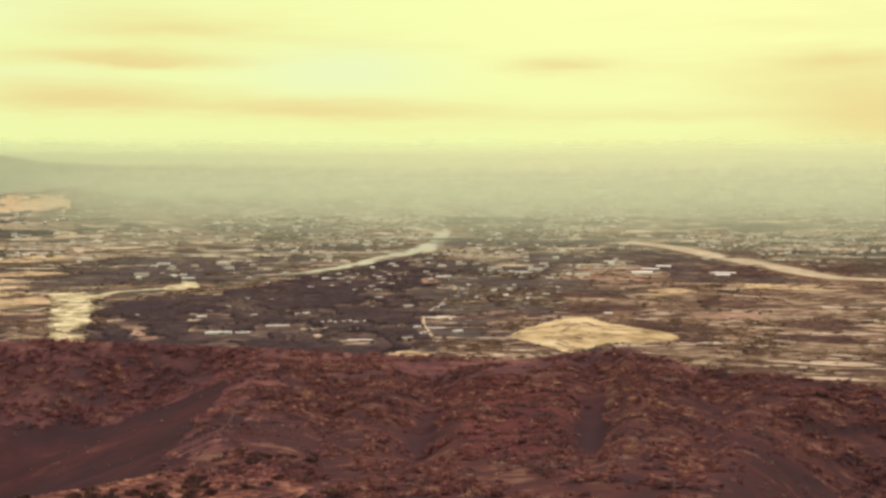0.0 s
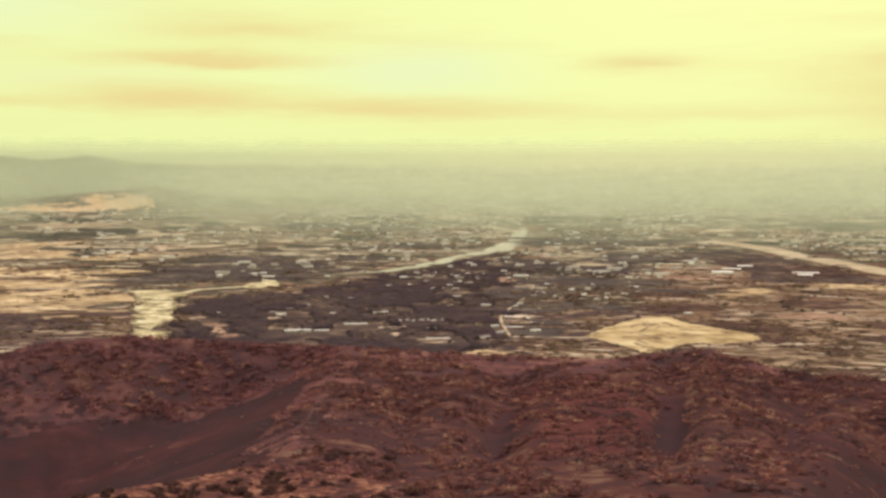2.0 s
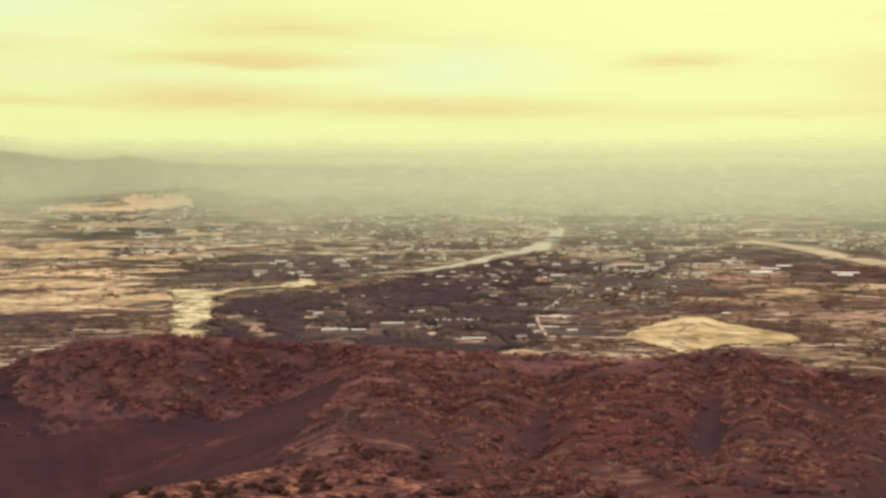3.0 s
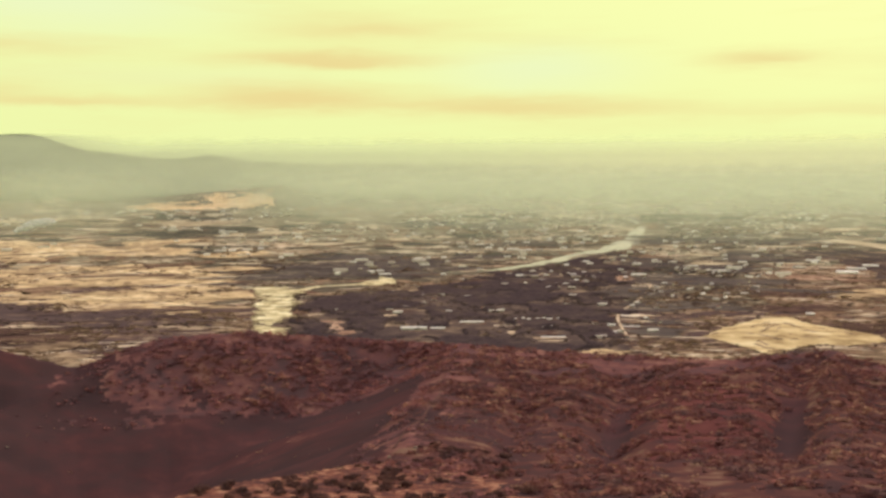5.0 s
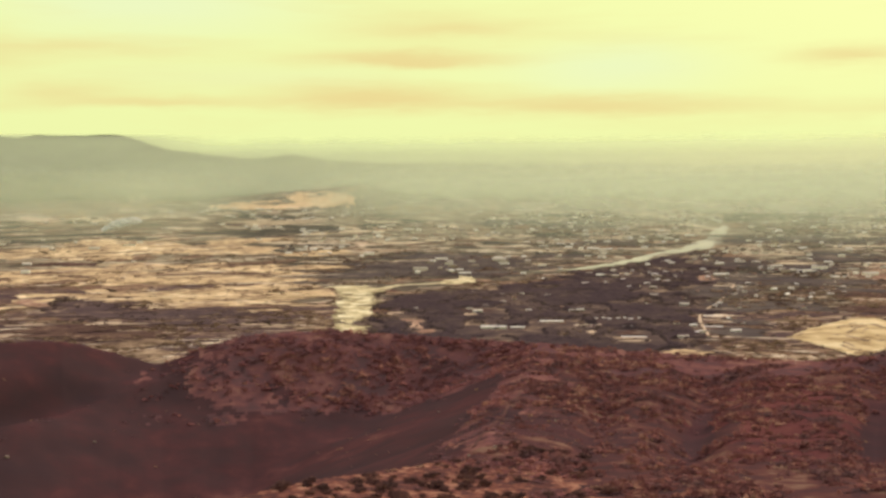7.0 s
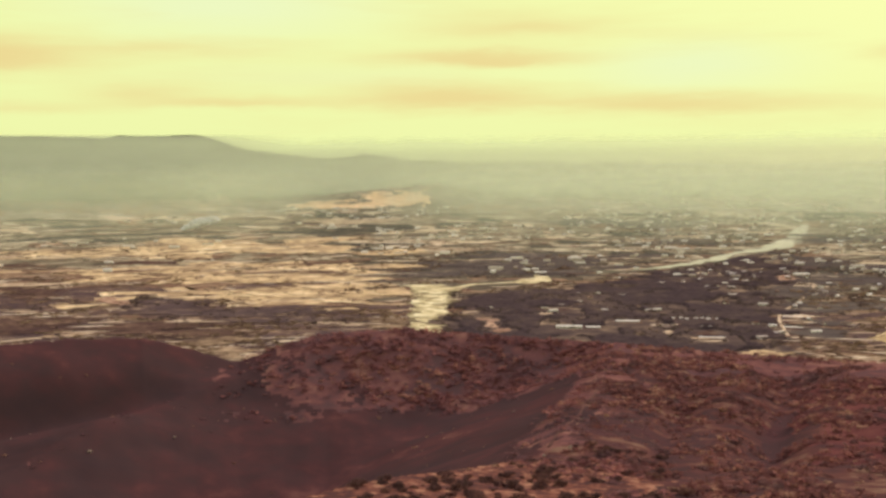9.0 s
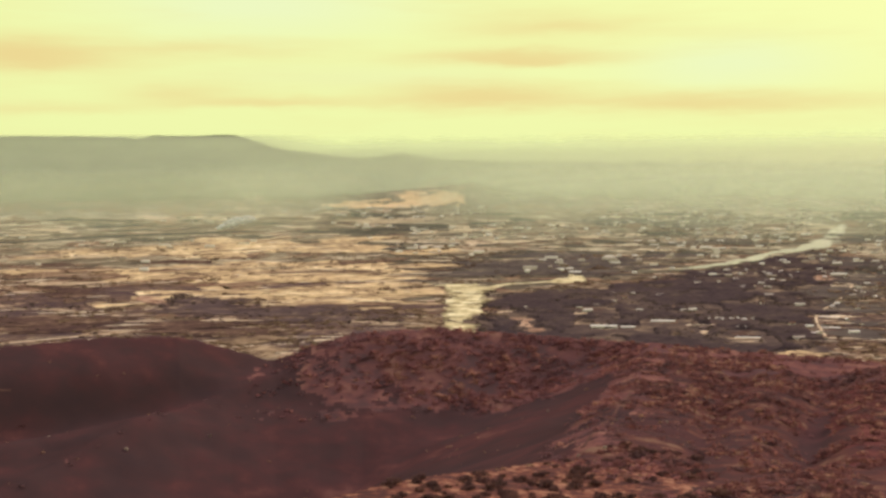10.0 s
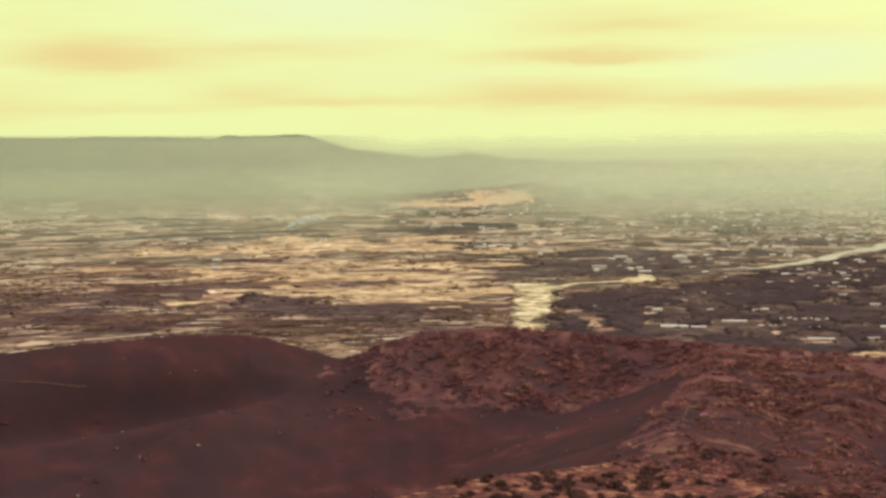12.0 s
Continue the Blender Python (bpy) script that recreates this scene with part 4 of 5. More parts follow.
def build_fields():
    """Farm plots with uneven borders that overlap here and there."""
    cells = []
    split(-5200, -1500, 5200, 6800, cells, random.Random(4))
    c = np.array(cells)
    gap = rng.uniform(-7, 2.5, len(c))
    corners = []
    for k, (fx, fy) in enumerate(OUTLINE):
        jag = rng.normal(0, 0.055, (2, len(c)))
        px = c[:, 0] + gap + (fx + jag[0]) * (c[:, 2] - c[:, 0] - 2 * gap)
        py = c[:, 1] + gap + (fy + 1.5 * jag[1]) * (c[:, 3] - c[:, 1] - 2 * gap)
        corners.append(np.stack(warp(px, py), -1))
    q = np.stack(corners, 1)
    mid = q.mean(1)
    r, az = np.hypot(mid[:, 0], mid[:, 1]), np.degrees(np.arctan2(mid[:, 0], mid[:, 1]))
    ok = (r > 1060) & (r < 4680) & (np.abs(az) < 36) & (mid[:, 1] > 0)
    for poly in KEEP_OUT:
        ok &= ~inside(poly, mid[:, 0], mid[:, 1])
    q, mid, r, az = q[ok], mid[ok], r[ok], az[ok]
    n = len(OUTLINE)
    z = rise(np.hypot(q[..., 0], q[..., 1])) + 0.14 + 0.18 * rng.random(len(q))[:, None]
    gold = inside(GOLD, mid[:, 0], mid[:, 1]) & (fractal(mid[:, 0] * 0.004, mid[:, 1] * 0.007, 3) + rng.normal(0, 0.04, len(mid)) > 0.40 + 0.30 * step(-az, 17, 24))
    order = np.argsort(np.where((r > 1330) & (np.abs(az) < 31), r, 9e9))
    near = set(order[:260].tolist())
    luck = rng.random(len(mid))
    fallow = ~gold & (r < np.where(az < -12, 2200, 1800)) & (az < 20) & (luck < np.where(az < -8, 0.88, np.where(az > 8, 0.62, 0.75)))
    green = ~gold & ~fallow & (((az > -8) & (az < 17) & (r > 1750) & (luck < 0.80)) | ((r > 3300) & (luck < 0.4)))
    gold = np.where(fallow, 2, np.where(green, 3, gold.astype(int)))
    # beyond about 2700 m most plots take a colour paled for haze
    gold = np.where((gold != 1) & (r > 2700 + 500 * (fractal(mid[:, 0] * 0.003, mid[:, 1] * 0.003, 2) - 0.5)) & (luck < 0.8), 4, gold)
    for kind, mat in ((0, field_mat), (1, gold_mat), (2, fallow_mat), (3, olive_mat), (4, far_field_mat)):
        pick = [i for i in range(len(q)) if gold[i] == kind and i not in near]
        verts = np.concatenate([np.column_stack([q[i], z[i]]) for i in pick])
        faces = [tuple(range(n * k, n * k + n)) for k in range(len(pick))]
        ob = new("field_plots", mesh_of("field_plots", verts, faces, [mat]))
        tagged(ob, ("patchwork of brown and tan farm plots", "golden stubble plots", "dark fallow plots below the hill", "dull olive garden plots around the villages", "plots far across the valley, their colour paled for haze")[kind], "fields", kind="stuff")
    for i in order[:260]:
        m = mid[i]
        verts = np.column_stack([q[i] - m, z[i]])
        ob = part("field_plot", mesh_of("field_plot", verts, [tuple(range(n))], [(near_field_mat, near_gold_mat, fallow_mat, olive_mat)[gold[i]]]), ground)
        ob.location = (m[0], m[1], 0)
    return q, mid


def build_strips():
    """Streaks of bare earth, banks, ditches and lanes between the plots, light and dark."""
    for name, n, mat, label, seed in (("bare_strips", 7500, strip_mat, "thin pale strips of bare earth between the farm plots", 4),
                                      ("dark_strips", 6000, brown_mat, "thin dark strips of ploughed and overgrown ground between the farm plots", 60)):
        r, a = 1 / rng.uniform(1 / 4560, 1 / 1080, n), np.radians(rng.uniform(-33, 33, n))
        x, y = r * np.sin(a), r * np.cos(a)
        ok = ~near_line(x, y, 60) & (rng.random(n) < 0.3 + 0.7 * step(fractal(x * 0.004 + seed, y * 0.004, 3), 0.4, 0.6))
        for poly, share in ((WOOD_C, 0.35), (WOOD_W, 0.35), (MOUND, 0.0), (GRAVEL, 0.0), (DARK_FIELD, 0.1), (BELT, 0.1), (GOLD, 0.55)):
            ok &= ~inside(poly, x, y) | (rng.random(n) < share)
        x, y, r, a = x[ok], y[ok], r[ok], a[ok]
        m = len(x)
        size = r / 2000
        long, wide = rng.gamma(2.0, 11, m) * size ** 0.8 + 4, rng.uniform(2.0, 7.5, m) * size ** 1.4
        turn = -a + rng.normal(0, 0.22, m)
        u = np.linspace(-1, 1, 7)
        verts, faces = [], []
        for i in range(m):
            c, s_ = math.cos(turn[i]), math.sin(turn[i])
            bend = rng.normal(0, 0.8, 7).cumsum() * wide[i] * 0.4
            b = len(verts)
            for side in (-1, 1):
                w = wide[i] * (1 - 0.85 * u ** 2) * rng.uniform(0.45, 1.3, 7) * side + bend
                px, py = x[i] + u * long[i] * c - w * s_, y[i] + u * long[i] * s_ + w * c
                verts += list(zip(px, py, rise(np.hypot(px, py)) + 0.36 + (0.04 if seed == 4 else 0.0) + 0.03 * rng.random()))
            faces += [(b + k, b + k + 1, b + k + 8, b + k + 7) for k in range(6)]
        tagged(new(name, mesh_of(name, verts, faces, [mat])), label, "strips", kind="stuff")


near_field_mat = material("near_field_earth", ((0.10, (0.085, 0.052, 0.046)), (0.26, (0.125, 0.078, 0.060)), (0.40, (0.165, 0.120, 0.076)), (0.52, (0.195, 0.105, 0.074)), (0.62, (0.28, 0.185, 0.115)), (0.72, (0.21, 0.128, 0.088)), (0.82, (0.40, 0.275, 0.175)), (0.95, (0.58, 0.43, 0.29))), grain=0.07, patch=0.009, vary="object", spread=0.42, gain=3.8)
near_gold_mat = material("near_stubble_gold", ((0.05, (0.220, 0.149, 0.094)), (0.25, (0.374, 0.264, 0.154)), (0.5, (0.550, 0.396, 0.220)), (0.7, (0.660, 0.484, 0.275)), (0.95, (0.858, 0.671, 0.418))), grain=0.06, patch=0.012, vary="object", spread=0.3, gain=4.2)
fallow_mat = material("fallow_earth", ((0.1, (0.078, 0.053, 0.055)), (0.5, (0.115, 0.075, 0.068)), (0.8, (0.18, 0.118, 0.088)), (0.97, (0.40, 0.28, 0.18))), grain=0.05, patch=0.012, gain=3.4)
olive_mat = material("garden_plot_growth", ((0.1, (0.082, 0.064, 0.053)), (0.4, (0.115, 0.092, 0.068)), (0.7, (0.17, 0.137, 0.094)), (0.95, (0.38, 0.31, 0.21))), grain=0.035, patch=0.006, vary="island", spread=0.4, gain=3.6)
# earth colour with part of the distance haze mixed in
far_field_mat = material("far_field_earth_hazed", ((0.08, (0.101, 0.083, 0.061)), (0.3, (0.159, 0.129, 0.089)), (0.5, (0.244, 0.201, 0.136)), (0.7, (0.382, 0.318, 0.212)), (0.95, (0.700, 0.604, 0.424))), grain=0.022, patch=0.004, vary="island", spread=0.45, gain=4.0)
plots, plot_mid = build_fields()
build_strips()
build_far_cover()


# ---- plants ----
def clump(leaves, seed, flat=0.75, leaf=0.30):
    """Crown of many small leaf sprays round an uneven dome, about one metre across and standing on z = 0."""
    rnd = np.random.default_rng(seed)
    lobes = [(0.0, 0.0, 0.30, 0.34)] + [(0.3 * math.cos(a), 0.3 * math.sin(a), rnd.uniform(0.15, 0.5), rnd.uniform(0.16, 0.30)) for a in rnd.uniform(0, 6.28, 4)]
    vs, fs = [], []
    for k in range(leaves):
        lx, ly, lz, lr = lobes[k % len(lobes)]
        d = rnd.normal(0, 1, 3)
        d /= np.linalg.norm(d)
        mid = np.array([lx, ly, lz]) + d * lr * rnd.uniform(0.55, 1.0)
        mid[2] = max(mid[2], 0.06)
        a = rnd.normal(0, 1, 3)
        a -= 0.75 * d * a.dot(d)
        a /= np.linalg.norm(a)
        b = np.cross(d, a)
        b /= np.linalg.norm(b)
        size = leaf * rnd.uniform(0.5, 1.1)
        vs += [mid - a * size * 0.6, mid + b * size * 0.34, mid + a * size * 0.6, mid - b * size * 0.34]
        fs += [(4 * k, 4 * k + 1, 4 * k + 2), (4 * k, 4 * k + 2, 4 * k + 3)]
    return np.array(vs) * np.array([1, 1, flat]), np.array(fs)


def scatter(name, variants, pos, size, tall, mat, label, category, stretch=1.0):
    """One mesh of many clumps; stretch draws them out along the slope's contours."""
    vs, fs, base = [], [], 0
    which = rng.integers(0, len(variants), len(pos))
    for k, (v, f) in enumerate(variants):
        idx = np.where(which == k)[0]
        if not len(idx):
            continue
        a = rng.uniform(0, 6.28, len(idx))
        ca, sa_ = np.cos(a)[:, None], np.sin(a)[:, None]
        dx, dy = (v[:, 0] * ca - v[:, 1] * sa_) * size[idx][:, None] * stretch, (v[:, 0] * sa_ + v[:, 1] * ca) * size[idx][:, None]
        lay = -np.arctan2(pos[idx, 0], pos[idx, 1])[:, None] + rng.normal(0, 0.3, (len(idx), 1))
        x = dx * np.cos(lay) - dy * np.sin(lay) + pos[idx, 0][:, None]
        y = dx * np.sin(lay) + dy * np.cos(lay) + pos[idx, 1][:, None]
        z = v[:, 2][None] * tall[idx][:, None] + pos[idx, 2][:, None]
        vs.append(np.stack([x, y, z], -1).reshape(-1, 3))
        fs.append((f[None] + (np.arange(len(idx)) * len(v))[:, None, None] + base).reshape(-1, 3))
        base += len(idx) * len(v)
    ob = new(name, mesh_of(name, np.concatenate(vs), np.concatenate(fs), [mat]))
    return tagged(ob, label, category, kind="stuff")


def build_scrub():
    n = 150000
    r = np.sqrt(rng.uniform(190 ** 2, 780 ** 2, n))
    az = np.radians(rng.uniform(-34, 34, n))
    x, y = r * np.sin(az), r * np.cos(az)
    z = hill_height(x, y)
    deg = np.degrees(az)
    d = r - np.interp(deg, CREST_AZ, CREST_R)
    seen = (z > 8) & (d < 45) & ((z - EYE) / r > -0.275)
    patchy = fractal(x * 0.06, y * 0.06, 3)
    shade = painted_shade(x, y)
    rim = np.exp(-((deg - np.interp(r, SPUR_R, SPUR_AZ) - 1.2) / 0.8) ** 2) * (r < 305)
    pick = rng.random(n)
    # thicket tufts stand only where the painted shade is partial
    dark = seen & (pick < step(shade, 0.40, 0.7) * (1 - step(shade, 0.8, 0.97)) * 0.03 * (0.55 + 0.45 * step(patchy, 0.3, 0.6)) * (1 - 0.6 * step(deg, 3, 8)))
    dry = seen & ~dark & (pick > 1 - 0.5 * step(patchy, 0.32, 0.62) * (0.85 + 0.15 * step(r, 270, 330)) * (1 - step(shade, 0.40, 0.82)) * (1 - 0.55 * step(shade, 0.3, 0.5)))
    grass = seen & ~dark & ~dry & (rng.random(n) < (0.04 + 0.03 * step(deg, -3, 0) + 0.75 * rim) * step(fractal(x * 0.05 + 70, y * 0.05, 3), 0.45, 0.65) * (1 - 0.9 * shade))
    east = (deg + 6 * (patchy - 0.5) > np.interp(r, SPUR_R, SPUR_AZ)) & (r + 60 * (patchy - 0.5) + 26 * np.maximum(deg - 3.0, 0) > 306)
    for name, keep, share, lo, hi, mat, label in (("scrub", dry & ~east, 0.75, 2.0, 4.6, shrub_mat, "dense reddish-brown dry scrub covering the hill"),
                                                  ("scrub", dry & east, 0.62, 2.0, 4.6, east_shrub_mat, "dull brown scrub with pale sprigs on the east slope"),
                                                  ("thicket", dark, 1.0, 2.2, 4.6, thicket_mat, "tufts of thicket about the hollow, leaves darkened for its shade"),
                                                  ("dry_grass", grass, 1.0, 0.7, 2.0, grass_mat, "pale tufts of dry grass among the scrub")):
        keep = keep & (rng.random(n) < share)
        m = int(keep.sum())
        size = rng.uniform(lo, hi, m) * rng.choice([0.8, 1, 1, 1.4], m)
        tall = size * rng.uniform(0.45, 0.8, m) * (0.5 if name == "thicket" else 1.0)
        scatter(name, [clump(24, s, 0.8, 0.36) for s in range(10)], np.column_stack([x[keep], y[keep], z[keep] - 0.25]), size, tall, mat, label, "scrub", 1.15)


build_scrub()


def build_trails():
    """Worn paths that cling to the slope, given by azimuth and distance."""
    for course, wide in (([(-32.0, 634), (-30.0, 633), (-28.0, 632), (-26.0, 631)], 0.6),
                         ([(-0.4, 330), (0.4, 380), (1.0, 430), (1.7, 500), (2.2, 560)], 0.8)):
        pts = np.array([(r * math.sin(radians(a)), r * math.cos(radians(a))) for a, r in course])
        c = curve_points([tuple(p) for p in pts], 12)
        t = np.gradient(c, axis=0)
        t /= np.linalg.norm(t, axis=1)[:, None]
        k = np.arange(len(c))
        rows = []
        for side, seed in ((-1, 1.0), (0, 0.0), (1, 60.0)):
            q = c + np.stack([-t[:, 1], t[:, 0]], 1) * (side * wide * (0.3 + 0.9 * fractal(k * 0.5 + seed, k * 0.0 + seed, 2)))[:, None]
            rows.append(np.column_stack([q, hill_height(q[:, 0], q[:, 1]) + (0.35 if side == 0 else 0.15)]))
        n = len(c)
        faces = [(a * n + i, a * n + i + 1, (a + 1) * n + i + 1, (a + 1) * n + i) for a in (0, 1) for i in range(n - 1)]
        tagged(new("hill_trail", mesh_of("hill_trail", np.concatenate(rows), faces, [trail_mat], smooth=True)), "narrow worn earth trail on the hillside", "trail", kind="structure")


build_trails()


def build_boulders():
    """Pale rocks that stand out on the slopes."""
    for k, (a, r, size) in enumerate(((-21.2, 559, 2.2), (-24.5, 600, 1.6), (-27.0, 505, 2.0), (-26.5, 515, 1.5), (-28.2, 500, 1.8), (-17.5, 585, 1.4), (1.8, 395, 1.6), (2.6, 402, 1.1),
                                      (1.1, 410, 1.3), (3.4, 420, 1.2), (-0.6, 312, 1.1), (0.6, 322, 1.3), (5.2, 380, 1.0), (7.6, 420, 1.2), (-2.0, 560, 1.2), (20.5, 480, 1.3))):
        bm = bmesh.new()
        bmesh.ops.create_icosphere(bm, subdivisions=2, radius=size * 0.5)
        rnd = random.Random(k)
        for v in bm.verts:
            v.co *= rnd.uniform(0.75, 1.15)
            v.co.z *= 0.7
        me = bpy.data.meshes.new("boulder")
        bm.to_mesh(me)
        bm.free()
        me.materials.append(boulder_mat)
        ob = new("boulder", me)
        x, y = r * math.sin(radians(a)), r * math.cos(radians(a))
        ob.location = (x, y, float(hill_height(np.array(x), np.array(y))) + size * 0.12)
        tagged(ob, "pale weathered boulder lying among the hillside scrub", "boulder", "boulders on the hill")


build_boulders()


def build_shrubs():
    """Single large bushes on the near shoulder."""
    kinds = []
    for k in range(5):
        top = new("shrub")
        tagged(top, "large dark rounded bush on the bare shoulder of the hill", "bush", "bushes on the near shoulder")
        v, f = clump(240, 70 + k, 0.8, 0.17)
        part("crown", mesh_of("crown", v * 3.4, f, [bush_mat]), top)
        ring = [(0.12 * math.cos(a), 0.12 * math.sin(a)) for a in np.linspace(0, 2 * math.pi, 7)[:-1]]
        stem = [(x, y, -0.4) for x, y in ring] + [(x * 0.6, y * 0.6, 1.2) for x, y in ring]
        part("stem", mesh_of("stem", stem, [(i, (i + 1) % 6, 6 + (i + 1) % 6, 6 + i) for i in range(6)], [dark_mat]), top)
        kinds.append(top)
    made = 0
    while made < 296:
        r, a = random.uniform(205, 335), radians(random.uniform(-9.5, 6.0))
        x, y = r * math.sin(a), r * math.cos(a)
        if math.degrees(a) < float(np.interp(r, SPUR_R, SPUR_AZ)) + 0.5 or float(fractal(np.array(x * 0.06), np.array(y * 0.06), 2)) < 0.42:
            continue
        z, size = float(hill_height(np.array(x), np.array(y))), random.choice((0.3, 0.45, 0.6, 0.8, 1.15)) * random.uniform(0.8, 1.2)
        m = pose(x, y, z - 0.1, 0, 0, random.uniform(0, 360))
        if made < 5:
            kinds[made].matrix_basis = m
        else:
            copy_thing(kinds[made % 5], m @ Matrix.Diagonal((size, size, size * random.uniform(0.5, 0.85), 1)))
        made += 1


build_shrubs()


def build_trees():
    """Single trees that stand out on the near edge of the plain."""
    kinds = []
    for k in range(4):
        top = new("tree")
        tagged(top, "dark rounded tree standing alone among the fields", "tree", "trees on the near fields")
        v, f = clump(200, 300 + k, 0.9, 0.2)
        part("crown", mesh_of("crown", v * np.array([7.5, 7.5, 6.0]) + np.array([0, 0, 1.6]), f, [tree_mat]), top)
        n = 8
        rings = []
        for z, rad in ((-0.4, 0.42), (0.6, 0.30), (1.8, 0.24), (3.2, 0.14)):
            rings += [(rad * math.cos(2 * math.pi * i / n), rad * math.sin(2 * math.pi * i / n), z) for i in range(n)]
        part("trunk", mesh_of("trunk", rings, [(a * n + i, a * n + (i + 1) % n, (a + 1) * n + (i + 1) % n, (a + 1) * n + i) for a in range(3) for i in range(n)], [trail_mat]), top)
        for b in range(3):
            a = 2.1 * b + k
            dx, dy = math.cos(a), math.sin(a)
            limb = [(0.1 * math.cos(q), 0.1 * math.sin(q), 1.6) for q in (0, 2.1, 4.2)] + [(1.6 * dx + 0.05 * math.cos(q), 1.6 * dy + 0.05 * math.sin(q), 3.4) for q in (0, 2.1, 4.2)]
            part("limb", mesh_of("limb", limb, [(0, 1, 4, 3), (1, 2, 5, 4), (2, 0, 3, 5), (3, 4, 5)], [trail_mat]), top)
        kinds.append(top)
    made = 0
    while made < 70:
        r, a = random.uniform(1290, 1950), radians(random.uniform(-30, 30))
        x, y = r * math.sin(a), r * math.cos(a)
        if any(bool(inside(p, x, y)) for p in (GRAVEL, MOUND, WOOD_C, GOLD)) or bool(near_line(np.array(x), np.array(y), 60)):
            continue
        m = place(x, y, random.uniform(0, 360))
        if made < 4:
            kinds[made].matrix_basis = m
        else:
            size = random.uniform(0.5, 1.0)
            copy_thing(kinds[made % 4], m @ Matrix.Diagonal((size, size, size * random.uniform(0.5, 0.85), 1)))
        made += 1


def place(x, y, turn):
    return pose(x, y, float(rise(math.hypot(x, y))) - 0.05, 0, 0, turn)


build_trees()


def build_valley_trees():
    xs, ys, ss = [], [], []

    def put(x, y, s):
        xs.append(x), ys.append(y), ss.append(s)

    for poly, n, lo, hi in ((WOOD_C, 1800, 3, 7), (WOOD_W, 1300, 3, 7), (BELT, 1500, 3, 6.5), (NEAR_WOOD, 600, 3, 6), (TOWN_E, 420, 4, 8), (TOWN_C, 800, 3.5, 7), (TOWN_FAR, 900, 6, 12), (FAR_GROVE, 300, 7, 13), (LOWLAND, 300, 2.5, 5.5)):
        p = np.array(poly)
        qx, qy = rng.uniform(p[:, 0].min(), p[:, 0].max(), 4 * n), rng.uniform(p[:, 1].min(), p[:, 1].max(), 4 * n)
        ok = inside(poly, qx, qy) & (rng.random(4 * n) < step(fractal(qx * 0.008, qy * 0.008, 3), 0.3, 0.6))
        put(qx[ok][:n], qy[ok][:n], rng.uniform(lo, hi, min(n, ok.sum())))
    # hedgerows on plot edges
    pick = np.where(rng.random(len(plots)) < 0.34)[0]
    for i in pick:
        a, b = plots[i][0], plots[i][EDGE]
        k = max(4, int(np.hypot(*(b - a)) / rng.uniform(1.8, 6)))
        if (inside(GOLD, a[0], a[1]) or a[1] < 1900 and a[0] < 250) and rng.random() < 0.5 or np.hypot(*a) > 2800 and rng.random() < 0.65:
            continue
        lo, hi = sorted(rng.random(2))
        u = rng.uniform(lo, hi, k)[:, None]
        p = a + (b - a) * u + rng.normal(0, 1.8, (k, 2))
        put(p[:, 0], p[:, 1], rng.uniform(2.0, 4.6, k))
    n = 650
    r, az = np.sqrt(rng.uniform(1060 ** 2, 4600 ** 2, n)), np.radians(rng.uniform(-34, 34, n))
    x, y = r * np.sin(az), r * np.cos(az)
    ok = ~inside(GOLD, x, y) | (rng.random(n) < 0.05)
    put(x[ok], y[ok], rng.uniform(3, 7, ok.sum()))
    bank = curve_points(GRAVEL + GRAVEL[:1], 14)
    for off in range(2):
        keep = (rng.random(len(bank)) < 0.5) & (bank[:, 0] > np.interp(bank[:, 1], (1400, 2150), (-165, -215)))
        q = bank[keep] + (bank[keep] - bank.mean(0)) * rng.uniform(0.02, 0.30, (keep.sum(), 1)) * np.array([1, 0.1]) + rng.normal(0, 4, (keep.sum(), 2))
        put(q[:, 0], q[:, 1], rng.uniform(3.5, 8, keep.sum()))
    rim = curve_points(MOUND + MOUND[:1], 14)
    rim = rim[(rim[:, 1] < 1345) | (rim[:, 0] > 500)]
    put(rim[:, 0] + rng.normal(0, 6, len(rim)), rim[:, 1] - 6 + rng.normal(0, 9, len(rim)), rng.uniform(2, 4.5, len(rim)))
    x, y, s = np.concatenate(xs), np.concatenate(ys), np.concatenate(ss)
    bad = near_line(x, y, 44) | near_line(x, y, 70) & (y > 2880)
    for poly in (GRAVEL, DARK_FIELD, [(450 + (a - 450) * 0.88, 1440 + (b - 1440) * 0.88) for a, b in MOUND]):
        bad |= inside(poly, x, y)
    for px, py in SHEDS:
        bad |= (np.abs(x - px) < 32) & (y > py - 75) & (y < py + 16)
    for px, py, w, d in PATCHES:
        bad |= (((x - px) / (0.5 * w)) ** 2 + ((y - py) / (0.5 * d + 20)) ** 2 < 1) & (rng.random(len(x)) < 0.85)
    x, y, s = x[~bad], y[~bad], s[~bad]
    z = rise(np.hypot(x, y)) - 0.2
    far = np.hypot(x, y) > 2600
    for pick, sprays in ((~far, 16), (far, 10)):
        scatter("valley_trees", [clump(sprays, 40 + k, 1.0, 0.5) for k in range(8)], np.column_stack([x, y, z])[pick], s[pick], (s * rng.uniform(0.4, 0.8, len(s)))[pick], tree_mat,
                "dark tree groups and hedgerows on the plain", "trees", 1.5)


build_valley_trees()


